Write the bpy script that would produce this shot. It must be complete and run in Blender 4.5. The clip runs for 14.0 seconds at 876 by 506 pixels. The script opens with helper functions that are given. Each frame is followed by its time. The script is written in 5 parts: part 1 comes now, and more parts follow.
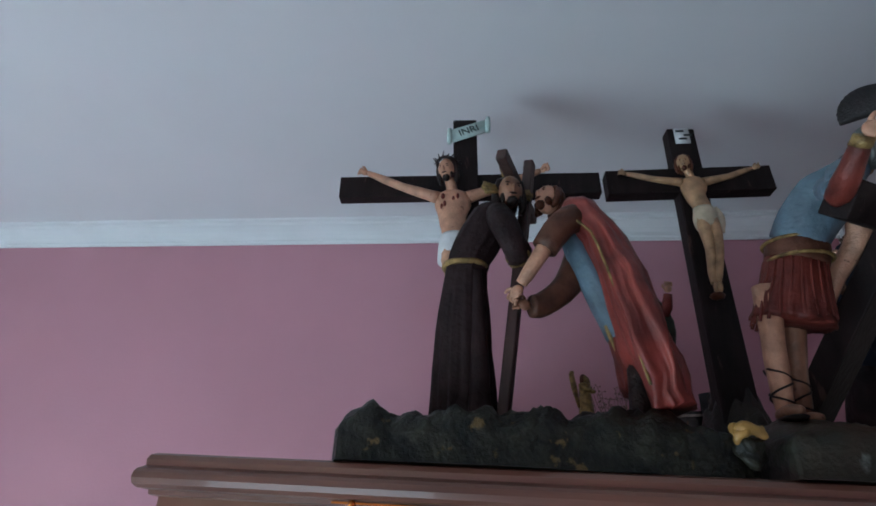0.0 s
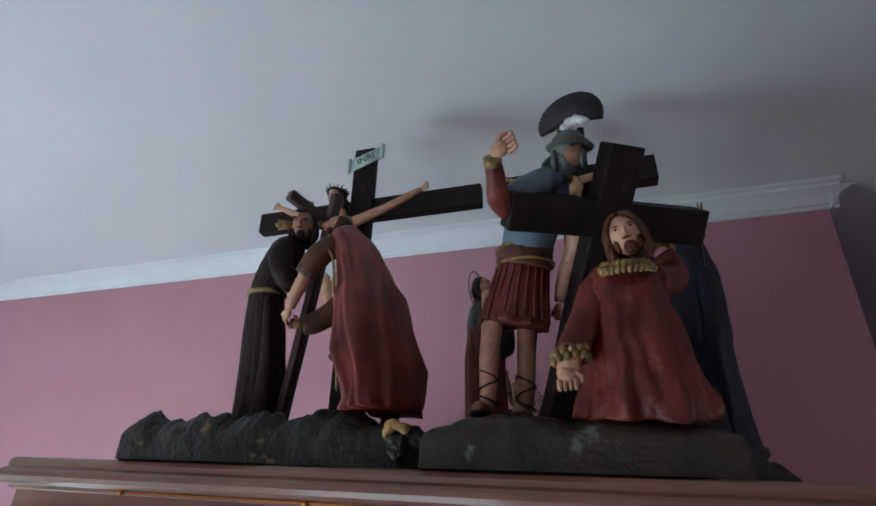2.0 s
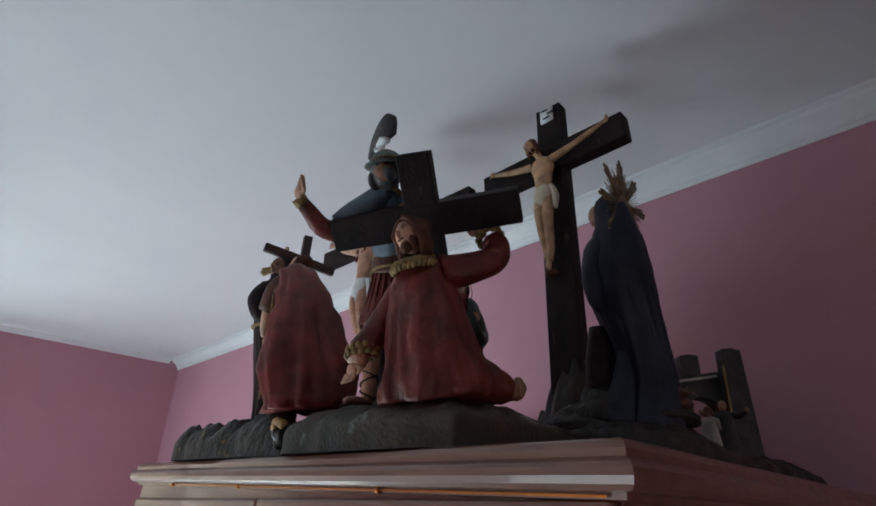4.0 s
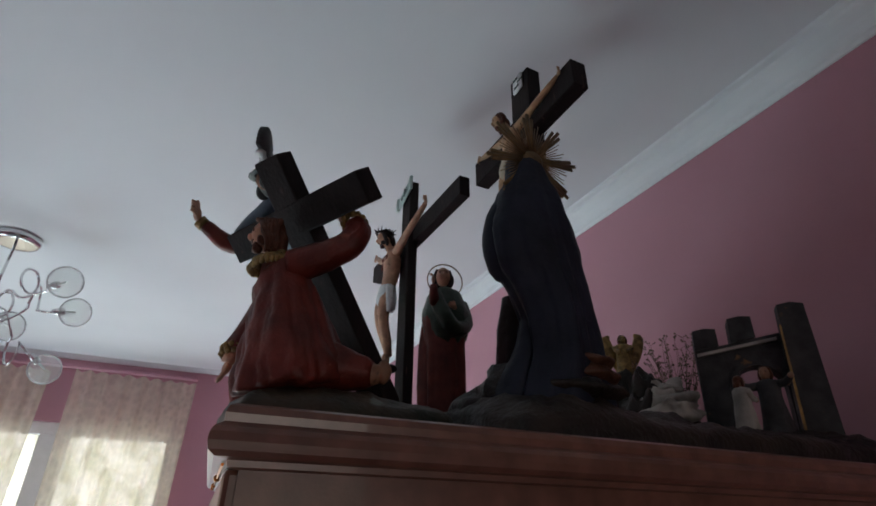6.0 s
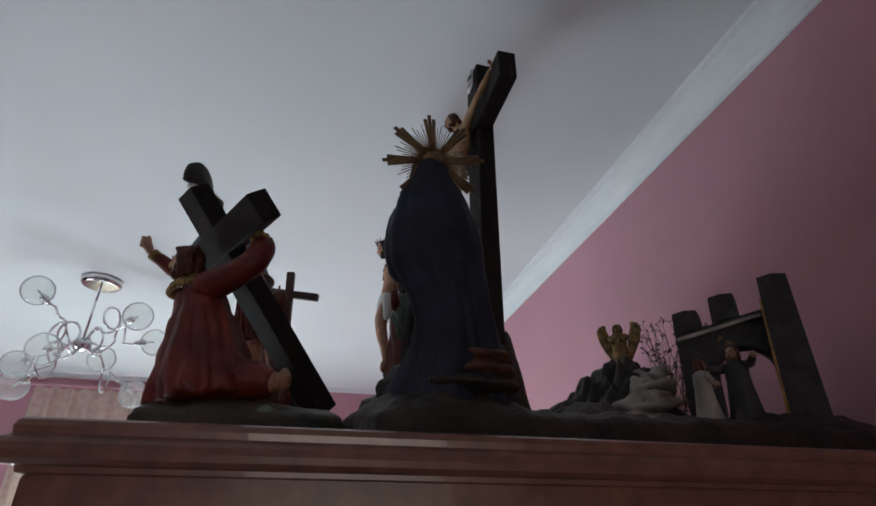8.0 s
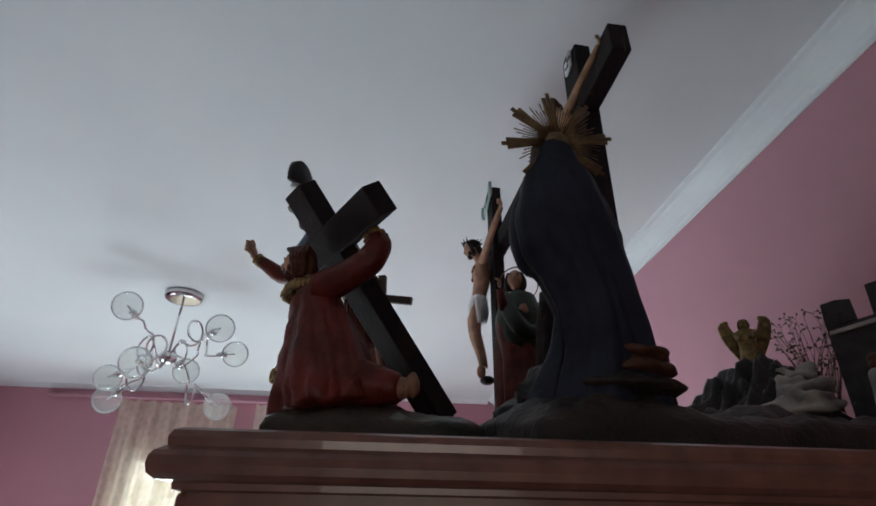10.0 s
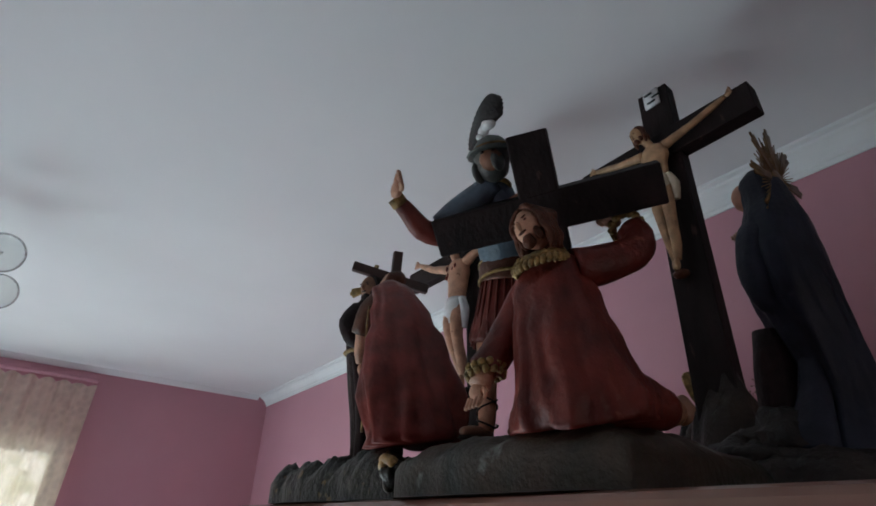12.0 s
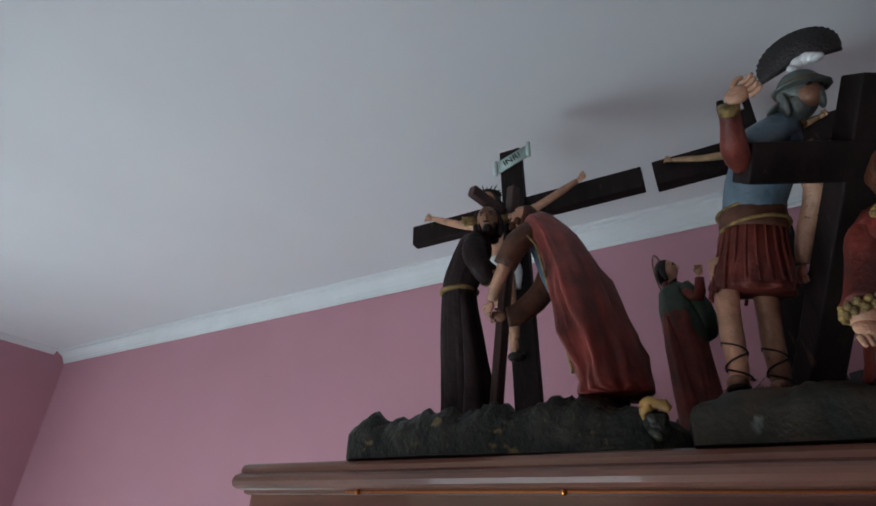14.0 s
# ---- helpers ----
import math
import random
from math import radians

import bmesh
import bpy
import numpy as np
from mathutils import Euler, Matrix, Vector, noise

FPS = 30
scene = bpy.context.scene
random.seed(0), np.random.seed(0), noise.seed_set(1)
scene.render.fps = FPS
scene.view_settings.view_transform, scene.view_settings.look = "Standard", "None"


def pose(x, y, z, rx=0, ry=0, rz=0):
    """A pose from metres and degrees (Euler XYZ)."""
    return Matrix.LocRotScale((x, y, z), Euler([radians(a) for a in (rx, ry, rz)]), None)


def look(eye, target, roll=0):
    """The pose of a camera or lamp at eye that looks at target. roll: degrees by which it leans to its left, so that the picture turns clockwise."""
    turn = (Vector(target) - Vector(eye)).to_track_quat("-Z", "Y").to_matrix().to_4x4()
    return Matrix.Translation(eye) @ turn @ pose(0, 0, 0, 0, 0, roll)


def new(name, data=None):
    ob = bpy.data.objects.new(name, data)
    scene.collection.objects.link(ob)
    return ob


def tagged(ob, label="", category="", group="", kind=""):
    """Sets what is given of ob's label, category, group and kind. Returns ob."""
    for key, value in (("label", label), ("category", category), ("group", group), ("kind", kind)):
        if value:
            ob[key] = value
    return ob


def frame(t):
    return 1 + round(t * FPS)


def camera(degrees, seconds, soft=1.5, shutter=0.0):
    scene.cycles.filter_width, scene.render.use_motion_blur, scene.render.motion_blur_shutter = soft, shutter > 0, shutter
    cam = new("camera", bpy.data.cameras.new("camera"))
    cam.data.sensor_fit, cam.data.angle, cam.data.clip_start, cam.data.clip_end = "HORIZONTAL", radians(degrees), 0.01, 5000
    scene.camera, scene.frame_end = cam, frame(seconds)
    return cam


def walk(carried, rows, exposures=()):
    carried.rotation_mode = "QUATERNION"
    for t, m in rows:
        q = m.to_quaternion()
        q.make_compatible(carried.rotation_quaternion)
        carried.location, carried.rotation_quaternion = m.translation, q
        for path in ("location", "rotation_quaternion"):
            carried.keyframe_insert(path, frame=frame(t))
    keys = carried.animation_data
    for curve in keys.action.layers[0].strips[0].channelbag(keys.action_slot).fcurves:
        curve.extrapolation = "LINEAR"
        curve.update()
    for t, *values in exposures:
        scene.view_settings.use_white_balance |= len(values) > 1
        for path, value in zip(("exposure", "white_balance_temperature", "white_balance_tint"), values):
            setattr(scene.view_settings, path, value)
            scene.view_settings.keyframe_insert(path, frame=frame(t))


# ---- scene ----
cam = camera(77.7, 14.0, soft=1.7)
PATH = [
    (0, (0.312, 0.234, 1.817), (0.132, 2.003, 2.731), 2.1),
    (0.5, (0.43, 0.195, 1.812), (0.153, 1.959, 2.712), 2.4),
    (1, (0.514, 0.151, 1.802), (0.141, 1.895, 2.708), 2.8),
    (1.2, (0.536, 0.139, 1.81), (0.136, 1.879, 2.71), 2.5),
    (1.5, (0.577, 0.155, 1.805), (0.114, 1.88, 2.707), 2.6),
    (2, (0.651, 0.224, 1.816), (0.065, 1.91, 2.718), 2.6),
    (2.2, (0.678, 0.248, 1.813), (0.039, 1.91, 2.724), 2.6),
    (2.5, (0.737, 0.254, 1.811), (-0.016, 1.878, 2.703), 2.5),
    (5, (1.102, 0.461, 1.804), (-0.409, 1.435, 2.682), 1.8),
    (5.5, (1.14, 0.527, 1.788), (-0.449, 1.364, 2.668), 1.7),
    (6, (1.131, 0.587, 1.797), (-0.512, 1.308, 2.682), 1.3),
    (6.5, (1.129, 0.648, 1.816), (-0.546, 1.314, 2.682), 1.5),
    (7, (1.156, 0.711, 1.809), (-0.542, 1.310, 2.680), 0.9),
    (9.5, (1.211, 0.776, 1.785), (-0.562, 0.92, 2.699), 1.0),
    (10, (1.142, 0.703, 1.8), (-0.624, 0.89, 2.72), 0.9),
    (10.5, (1.064, 0.633, 1.795), (-0.666, 1.023, 2.721), 1.1),
    (11, (1.047, 0.528, 1.803), (-0.627, 1.113, 2.728), 1.4),
    (11.5, (1.021, 0.427, 1.817), (-0.57, 1.196, 2.754), 1.6),
    (12, (0.898, 0.366, 1.822), (-0.52, 1.41, 2.77), 1.8),
    (12.5, (0.809, 0.288, 1.808), (-0.432, 1.526, 2.771), 2.1),
    (13, (0.742, 0.214, 1.805), (-0.372, 1.567, 2.768), 2.2),
    (13.5, (0.654, 0.196, 1.792), (-0.369, 1.615, 2.762), 2.0),
    (14, (0.543, 0.209, 1.787), (-0.337, 1.724, 2.752), 2.0),
]
EXPOSURES = [(0, -0.49, 5850, 9), (2.5, -0.24, 6170, 9), (5, -0.42, 6450, 11), (6.3, -0.55, 6500, 12), (7.2, -0.28, 6520, 12), (9.5, -0.32, 6580, 12), (10.5, -0.49, 6500, 11), (11.3, -0.69, 6500, 11), (12.5, -0.53, 6550, 12), (14, -0.58, 6400, 11)]
walk(cam, [(t, look(eye, target, roll)) for t, eye, target, roll in PATH], EXPOSURES)

# ---- world, light ----
world = bpy.data.worlds.new("sky")
world.use_nodes = True
scene.world = world
wn = world.node_tree.nodes
sky = wn.new("ShaderNodeTexSky")
sky.sky_type, sky.sun_disc, sky.sun_elevation, sky.sun_rotation = "NISHITA", False, radians(38), radians(200)
world.node_tree.links.new(sky.outputs[0], wn["Background"].inputs[0])
wn["Background"].inputs[1].default_value = 0.1

FLOOR_Z, CEIL_Z = 0.0, 2.48
WEST, EAST, SOUTH, NORTH, FAR = -1.93, 3.4, -1.30, 1.376, 3.1
WIN_Y0, WIN_Y1, WIN_Z0, WIN_Z1 = -0.58, 0.58, 0.12, 2.17



def area_lamp(name, size_h, size_v, watts, tint, eye, target, spread=math.pi):
    """An area lamp set in a wall opening, for sky light or added fill."""
    la = bpy.data.lights.new(name, "AREA")
    la.spread = spread
    la.shape, la.size, la.size_y, la.energy, la.color = "RECTANGLE", size_h, size_v, watts, tint
    new(name, la).matrix_world = look(eye, target)


area_lamp("window_daylight", 1.06, 0.72, 88, (0.66, 0.87, 0.97), (WEST - 0.03, 0, 0.64), (WEST + 1, 0.1, 0.96))
# Added fill lamp behind an unseen opening in the south wall.
area_lamp("south_fill", 1.1, 1.0, 22, (0.80, 0.93, 1.0), (-0.75, SOUTH - 0.05, 0.6), (-0.6, SOUTH + 1, 0.9))

# Added narrow fill lamp, brightens the cabinet's dark east side.
area_lamp("east_fill", 1.0, 1.4, 2.2, (1.0, 0.90, 0.82), (EAST + 0.05, 0.95, 1.1), (EAST - 1, 0.95, 1.05), radians(55))


# ---- materials ----
def material(name, color, rough=0.6, metal=0.0, var=0.25, scale=30.0, fine=220.0, bump=0.15, color2=None, coat=0.0, spec=0.5, stretch=None, wear_or_sheen=None, lump=0.0):
    m = bpy.data.materials.new(name)
    m.use_nodes = True
    nt = m.node_tree
    b = nt.nodes["Principled BSDF"]
    b.inputs["Roughness"].default_value, b.inputs["Metallic"].default_value = rough, metal
    b.inputs["Coat Weight"].default_value = coat
    b.inputs["Specular IOR Level"].default_value = spec
    tc = nt.nodes.new("ShaderNodeTexCoord")
    mp = nt.nodes.new("ShaderNodeMapping")
    if stretch:
        mp.inputs["Scale"].default_value = stretch
    nt.links.new(tc.outputs["Object"], mp.inputs[0])
    n1, n2 = nt.nodes.new("ShaderNodeTexNoise"), nt.nodes.new("ShaderNodeTexNoise")
    n1.inputs["Scale"].default_value, n1.inputs["Detail"].default_value = scale, 5
    n2.inputs["Scale"].default_value, n2.inputs["Detail"].default_value = fine, 4
    for n in (n1, n2):
        nt.links.new(mp.outputs[0], n.inputs["Vector"])
    ramp = nt.nodes.new("ShaderNodeValToRGB")
    lo = [c * (1 - var) for c in color]
    hi = color2 or [min(1, c * (1 + var)) for c in color]
    ramp.color_ramp.elements[0].position, ramp.color_ramp.elements[1].position = 0.32, 0.68
    ramp.color_ramp.elements[0].color, ramp.color_ramp.elements[1].color = (*lo, 1), (*hi, 1)
    nt.links.new(n1.outputs["Fac"], ramp.inputs[0])
    out = ramp.outputs[0]
    # Noise patches of a second colour: wear, or the sheen painted into M_OLIVE.
    if wear_or_sheen:
        r2 = nt.nodes.new("ShaderNodeValToRGB")
        r2.color_ramp.elements[0].position, r2.color_ramp.elements[1].position = wear_or_sheen[1], wear_or_sheen[1] + 0.06
        r2.color_ramp.elements[0].color, r2.color_ramp.elements[1].color = (0, 0, 0, 1), (1, 1, 1, 1)
        n3 = nt.nodes.new("ShaderNodeTexNoise")
        n3.inputs["Scale"].default_value, n3.inputs["Detail"].default_value = wear_or_sheen[2], 6
        nt.links.new(mp.outputs[0], n3.inputs["Vector"])
        nt.links.new(n3.outputs["Fac"], r2.inputs[0])
        mx = nt.nodes.new("ShaderNodeMix")
        mx.data_type = "RGBA"
        nt.links.new(r2.outputs[0], mx.inputs["Factor"])
        nt.links.new(out, mx.inputs["A"])
        mx.inputs["B"].default_value = (*wear_or_sheen[0], 1)
        out = mx.outputs["Result"]
    nt.links.new(out, b.inputs["Base Color"])
    if bump:
        bp = nt.nodes.new("ShaderNodeBump")
        bp.inputs["Strength"].default_value, bp.inputs["Distance"].default_value = bump, 0.002
        nt.links.new(n2.outputs["Fac"], bp.inputs["Height"])
        if lump:
            bl = nt.nodes.new("ShaderNodeBump")
            bl.inputs["Strength"].default_value, bl.inputs["Distance"].default_value = lump, 0.006
            nt.links.new(n1.outputs["Fac"], bl.inputs["Height"])
            nt.links.new(bl.outputs[0], bp.inputs["Normal"])
        nt.links.new(bp.outputs[0], b.inputs["Normal"])
    return m


M_PINK = material("pink_wall_paint", (0.505, 0.254, 0.308), 0.75, var=0.05, scale=2.5, fine=160, bump=0.12)
M_CEIL = material("white_ceiling_paint", (0.70, 0.72, 0.73), 0.85, var=0.03, scale=2, fine=120, bump=0.1)
M_CORN = material("white_plaster_cornice", (0.74, 0.78, 0.79), 0.7, var=0.04, scale=8, fine=150, bump=0.1)
M_FLOOR = material("pale_grey_tile_floor", (0.40, 0.405, 0.41), 0.4, var=0.12, scale=3, fine=60)
M_WOOD = material("varnished_brown_wood", (0.172, 0.076, 0.052), 0.34, var=0.22, scale=7, fine=60, bump=0.04, stretch=(1.2, 9, 9), coat=0.4)
# Orange metal for the added glint line and sparkles on the cabinet front.
M_GLINT = material("glint_strip", (0.50, 0.19, 0.045), 0.3, metal=1.0, var=0.15, bump=0.03)
M_DARKWOOD = material("dark_stained_cross_wood", (0.014, 0.008, 0.0075), 0.68, spec=0.22, var=0.4, scale=45, fine=260, bump=0.4, stretch=(1, 1, 0.25), wear_or_sheen=((0.06, 0.035, 0.028), 0.66, 90))
M_BROWNWOOD = material("reddish_brown_cross_wood", (0.05, 0.025, 0.020), 0.5, var=0.35, scale=40, fine=240, bump=0.4, stretch=(1, 1, 0.3))
M_SKIN = material("painted_skin", (0.47, 0.25, 0.155), 0.5, var=0.25, scale=75, fine=300, bump=0.3, wear_or_sheen=((0.16, 0.07, 0.04), 0.66, 110), lump=0.25)
M_TAN = material("aged_tan_skin", (0.40, 0.24, 0.125), 0.5, var=0.4, scale=60, fine=260, bump=0.15)
M_DARKSKIN = material("weathered_brown_skin", (0.24, 0.115, 0.065), 0.5, var=0.3, scale=70, bump=0.3, wear_or_sheen=((0.08, 0.04, 0.025), 0.64, 100), lump=0.3)
M_HAIR = material("painted_dark_hair", (0.020, 0.012, 0.010), 0.5, spec=0.25, var=0.4, scale=90, fine=420, bump=0.5, lump=0.4)
M_BROWNHAIR = material("painted_brown_hair", (0.085, 0.028, 0.014), 0.5, spec=0.22, var=0.35, scale=90, fine=420, bump=0.5, lump=0.5)
M_RED = material("painted_red_cloth", (0.125, 0.017, 0.010), 0.5, spec=0.4, var=0.42, scale=38, fine=240, bump=0.45, wear_or_sheen=((0.24, 0.07, 0.045), 0.69, 70), lump=0.55)
M_SCARLET = material("worn_red_cape", (0.20, 0.034, 0.024), 0.46, var=0.42, scale=35, fine=240, bump=0.25, wear_or_sheen=((0.40, 0.12, 0.08), 0.72, 70), lump=0.5)
M_MAROON = material("maroon_tunic", (0.13, 0.026, 0.018), 0.5, spec=0.3, var=0.4, scale=45, fine=260, bump=0.3, lump=0.5)
M_BROWNCLOTH = material("brown_cloth", (0.095, 0.038, 0.022), 0.5, spec=0.3, var=0.4, scale=50, bump=0.3, lump=0.5)
M_BLACKROBE = material("black_purple_robe", (0.020, 0.0105, 0.0105), 0.6, spec=0.16, var=0.35, scale=45, fine=260, bump=0.35, wear_or_sheen=((0.17, 0.16, 0.17), 0.735, 55), lump=0.6)
M_NAVY = material("navy_blue_mantle", (0.0115, 0.0145, 0.027), 0.6, spec=0.3, var=0.4, scale=30, fine=220, bump=0.3, lump=0.5)
M_BLUE = material("worn_blue_tunic", (0.095, 0.145, 0.185), 0.5, var=0.3, scale=45, fine=260, bump=0.3, wear_or_sheen=((0.36, 0.42, 0.42), 0.68, 70), lump=0.45)
M_STEEL = material("grey_green_helmet", (0.105, 0.12, 0.11), 0.4, metal=0.25, var=0.3, scale=70, bump=0.25, lump=0.4)
M_GOLD = material("gold_paint", (0.25, 0.165, 0.055), 0.5, metal=0.3, var=0.55, scale=120, fine=420, bump=0.7)
M_BRONZE = material("old_bronze", (0.17, 0.105, 0.045), 0.4, metal=0.6, var=0.35, scale=90, bump=0.3)
M_WHITE = material("white_painted_cloth", (0.66, 0.68, 0.68), 0.55, var=0.12, scale=60, bump=0.3)
M_PLAQUE = material("pale_green_plaque", (0.47, 0.60, 0.56), 0.55, var=0.12, scale=70, bump=0.15)
M_CREAM = material("cream_painted_cloth", (0.50, 0.43, 0.31), 0.5, var=0.2, scale=60, bump=0.3)
M_INK = material("dark_ink", (0.02, 0.035, 0.03), 0.6, var=0.1, bump=0)
M_ROCK = material("dark_mossy_rock", (0.007, 0.007, 0.006), 0.42, spec=0.3, var=0.6, scale=60, fine=200, bump=1.0, color2=(0.030, 0.029, 0.018), wear_or_sheen=((0.13, 0.085, 0.030), 0.64, 75), lump=0.9)
# Pale patches put the window's sheen on this base into its colour.
M_OLIVE = material("green_brown_ground", (0.020, 0.027, 0.018), 0.48, spec=0.3, var=0.4, scale=24, fine=230, bump=0.6, color2=(0.058, 0.036, 0.022), wear_or_sheen=((0.16, 0.18, 0.16), 0.645, 34), lump=0.5)
M_SLATE = material("dark_slate_ground", (0.014, 0.013, 0.014), 0.5, spec=0.28, var=0.45, scale=16, fine=230, bump=0.8, color2=(0.042, 0.027, 0.019), wear_or_sheen=((0.42, 0.42, 0.40), 0.755, 60), lump=0.8)
M_STONE = material("grey_castle_stone", (0.036, 0.033, 0.034), 0.6, spec=0.3, var=0.35, scale=50, fine=240, bump=0.5, wear_or_sheen=((0.16, 0.085, 0.04), 0.64, 45), lump=0.6)
M_PALESTONE = material("pale_rock", (0.30, 0.27, 0.24), 0.6, var=0.35, scale=35, fine=240, bump=0.5, lump=0.6)
M_OCHRE = material("ochre_yellow_rock", (0.30, 0.165, 0.04), 0.5, var=0.4, scale=90, bump=0.5)
M_GREEN = material("dark_green_mantle", (0.019, 0.037, 0.020), 0.45, var=0.3, scale=60, bump=0.3, lump=0.5)
M_TWIG = material("dry_twig", (0.12, 0.085, 0.05), 0.7, var=0.3, bump=0.2)
M_CHROME = material("chrome", (0.62, 0.62, 0.63), 0.14, metal=1.0, var=0.05, bump=0)
M_FRAME = material("white_window_frame", (0.82, 0.83, 0.84), 0.35, var=0.03, bump=0.02)
M_BLACK = material("black_crest_bristle", (0.012, 0.009, 0.009), 0.55, var=0.5, scale=120, fine=500, bump=0.9)


def glass_material(name, rough, tint):
    m = bpy.data.materials.new(name)
    m.use_nodes = True
    nt = m.node_tree
    b = nt.nodes["Principled BSDF"]
    b.inputs["Base Color"].default_value = (*tint, 1)
    b.inputs["Transmission Weight"].default_value = 1.0
    b.inputs["Roughness"].default_value, b.inputs["IOR"].default_value = rough, 1.45
    return m


M_GLASS = bpy.data.materials.new("thin_globe_glass")
M_GLASS.use_nodes = True
nt = M_GLASS.node_tree
nt.nodes.remove(nt.nodes["Principled BSDF"])
lw_, gs, ts, mxs = nt.nodes.new("ShaderNodeLayerWeight"), nt.nodes.new("ShaderNodeBsdfGlossy"), nt.nodes.new("ShaderNodeBsdfTransparent"), nt.nodes.new("ShaderNodeMixShader")
lw_.inputs[0].default_value = 0.10
gs.inputs["Roughness"].default_value = 0.03
ts.inputs[0].default_value = (0.90, 0.91, 0.90, 1)
nt.links.new(lw_.outputs["Fresnel"], mxs.inputs[0]), nt.links.new(ts.outputs[0], mxs.inputs[1]), nt.links.new(gs.outputs[0], mxs.inputs[2])
dg, mg = nt.nodes.new("ShaderNodeBsdfTranslucent"), nt.nodes.new("ShaderNodeMixShader")
dg.inputs[0].default_value, mg.inputs[0].default_value = (0.9, 0.92, 0.92, 1), 0.16
nt.links.new(mxs.outputs[0], mg.inputs[1]), nt.links.new(dg.outputs[0], mg.inputs[2])
nt.links.new(mg.outputs[0], nt.nodes["Material Output"].inputs[0])
M_PANE = glass_material("window_glass", 0.0, (1, 1, 1))

# sheer curtain: part of the light passes straight, the rest is scattered by the cloth
M_LACE = bpy.data.materials.new("cream_lace_curtain")
M_LACE.use_nodes = True
nt = M_LACE.node_tree
for n in list(nt.nodes):
    nt.nodes.remove(n)
o = nt.nodes.new("ShaderNodeOutputMaterial")
tr, tl, df = nt.nodes.new("ShaderNodeBsdfTransparent"), nt.nodes.new("ShaderNodeBsdfTranslucent"), nt.nodes.new("ShaderNodeBsdfDiffuse")
tl.inputs[0].default_value, df.inputs[0].default_value = (0.80, 0.72, 0.58, 1), (0.80, 0.73, 0.62, 1)
tc, wv, nz = nt.nodes.new("ShaderNodeTexCoord"), nt.nodes.new("ShaderNodeTexVoronoi"), nt.nodes.new("ShaderNodeTexNoise")
wv.inputs["Scale"].default_value, nz.inputs["Scale"].default_value = 34, 14
mr = nt.nodes.new("ShaderNodeMapRange")
mr.inputs["From Min"].default_value, mr.inputs["From Max"].default_value = 0.15, 0.8
mr.inputs["To Min"].default_value, mr.inputs["To Max"].default_value = 0.36, 0.22
ad = nt.nodes.new("ShaderNodeMath")
ad.operation = "MULTIPLY"
nt.links.new(tc.outputs["Object"], wv.inputs["Vector"]), nt.links.new(tc.outputs["Object"], nz.inputs["Vector"])
nt.links.new(wv.outputs["Distance"], ad.inputs[0]), nt.links.new(nz.outputs["Fac"], ad.inputs[1])
ad2 = nt.nodes.new("ShaderNodeMath")
ad2.operation = "MULTIPLY"
ad2.inputs[1].default_value = 2.2
nt.links.new(ad.outputs[0], ad2.inputs[0]), nt.links.new(ad2.outputs[0], mr.inputs["Value"])
m1, m2 = nt.nodes.new("ShaderNodeMixShader"), nt.nodes.new("ShaderNodeMixShader")
m1.inputs[0].default_value = 0.45
nt.links.new(tl.outputs[0], m1.inputs[1]), nt.links.new(df.outputs[0], m1.inputs[2])
nt.links.new(mr.outputs[0], m2.inputs[0]), nt.links.new(m1.outputs[0], m2.inputs[1]), nt.links.new(tr.outputs[0], m2.inputs[2])
nt.links.new(m2.outputs[0], o.inputs[0])

# daylight garden behind the window
M_OUT = bpy.data.materials.new("bright_garden_backdrop")
M_OUT.use_nodes = True
nt = M_OUT.node_tree
b = nt.nodes["Principled BSDF"]
nz, rp, tc = nt.nodes.new("ShaderNodeTexNoise"), nt.nodes.new("ShaderNodeValToRGB"), nt.nodes.new("ShaderNodeTexCoord")
nz.inputs["Scale"].default_value, nz.inputs["Detail"].default_value = 9, 8
rp.color_ramp.elements[0].position, rp.color_ramp.elements[1].position = 0.38, 0.62
rp.color_ramp.elements[0].color, rp.color_ramp.elements[1].color = (0.50, 0.53, 0.40, 1), (1.0, 1.0, 0.94, 1)
nt.links.new(tc.outputs["Object"], nz.inputs["Vector"]), nt.links.new(nz.outputs["Fac"], rp.inputs[0])
nt.links.new(rp.outputs[0], b.inputs["Emission Color"])
b.inputs["Base Color"].default_value = (0.1, 0.12, 0.08, 1)
b.inputs["Emission Strength"].default_value = 3.0


# ---- mesh helpers ----
def bm_box(bm, lo, hi, bevel=0.0):
    """An upright box from corner to corner, with its edges rounded."""
    r = bmesh.ops.create_cube(bm, size=1.0, matrix=Matrix.Translation([(a + c) / 2 for a, c in zip(lo, hi)]) @ Matrix.Diagonal([c - a for a, c in zip(lo, hi)] + [1]))
    if bevel:
        es = {e for v in r["verts"] for e in v.link_edges}
        bmesh.ops.bevel(bm, geom=list(es), offset=bevel, segments=2, affect="EDGES", profile=0.5)
    return bm


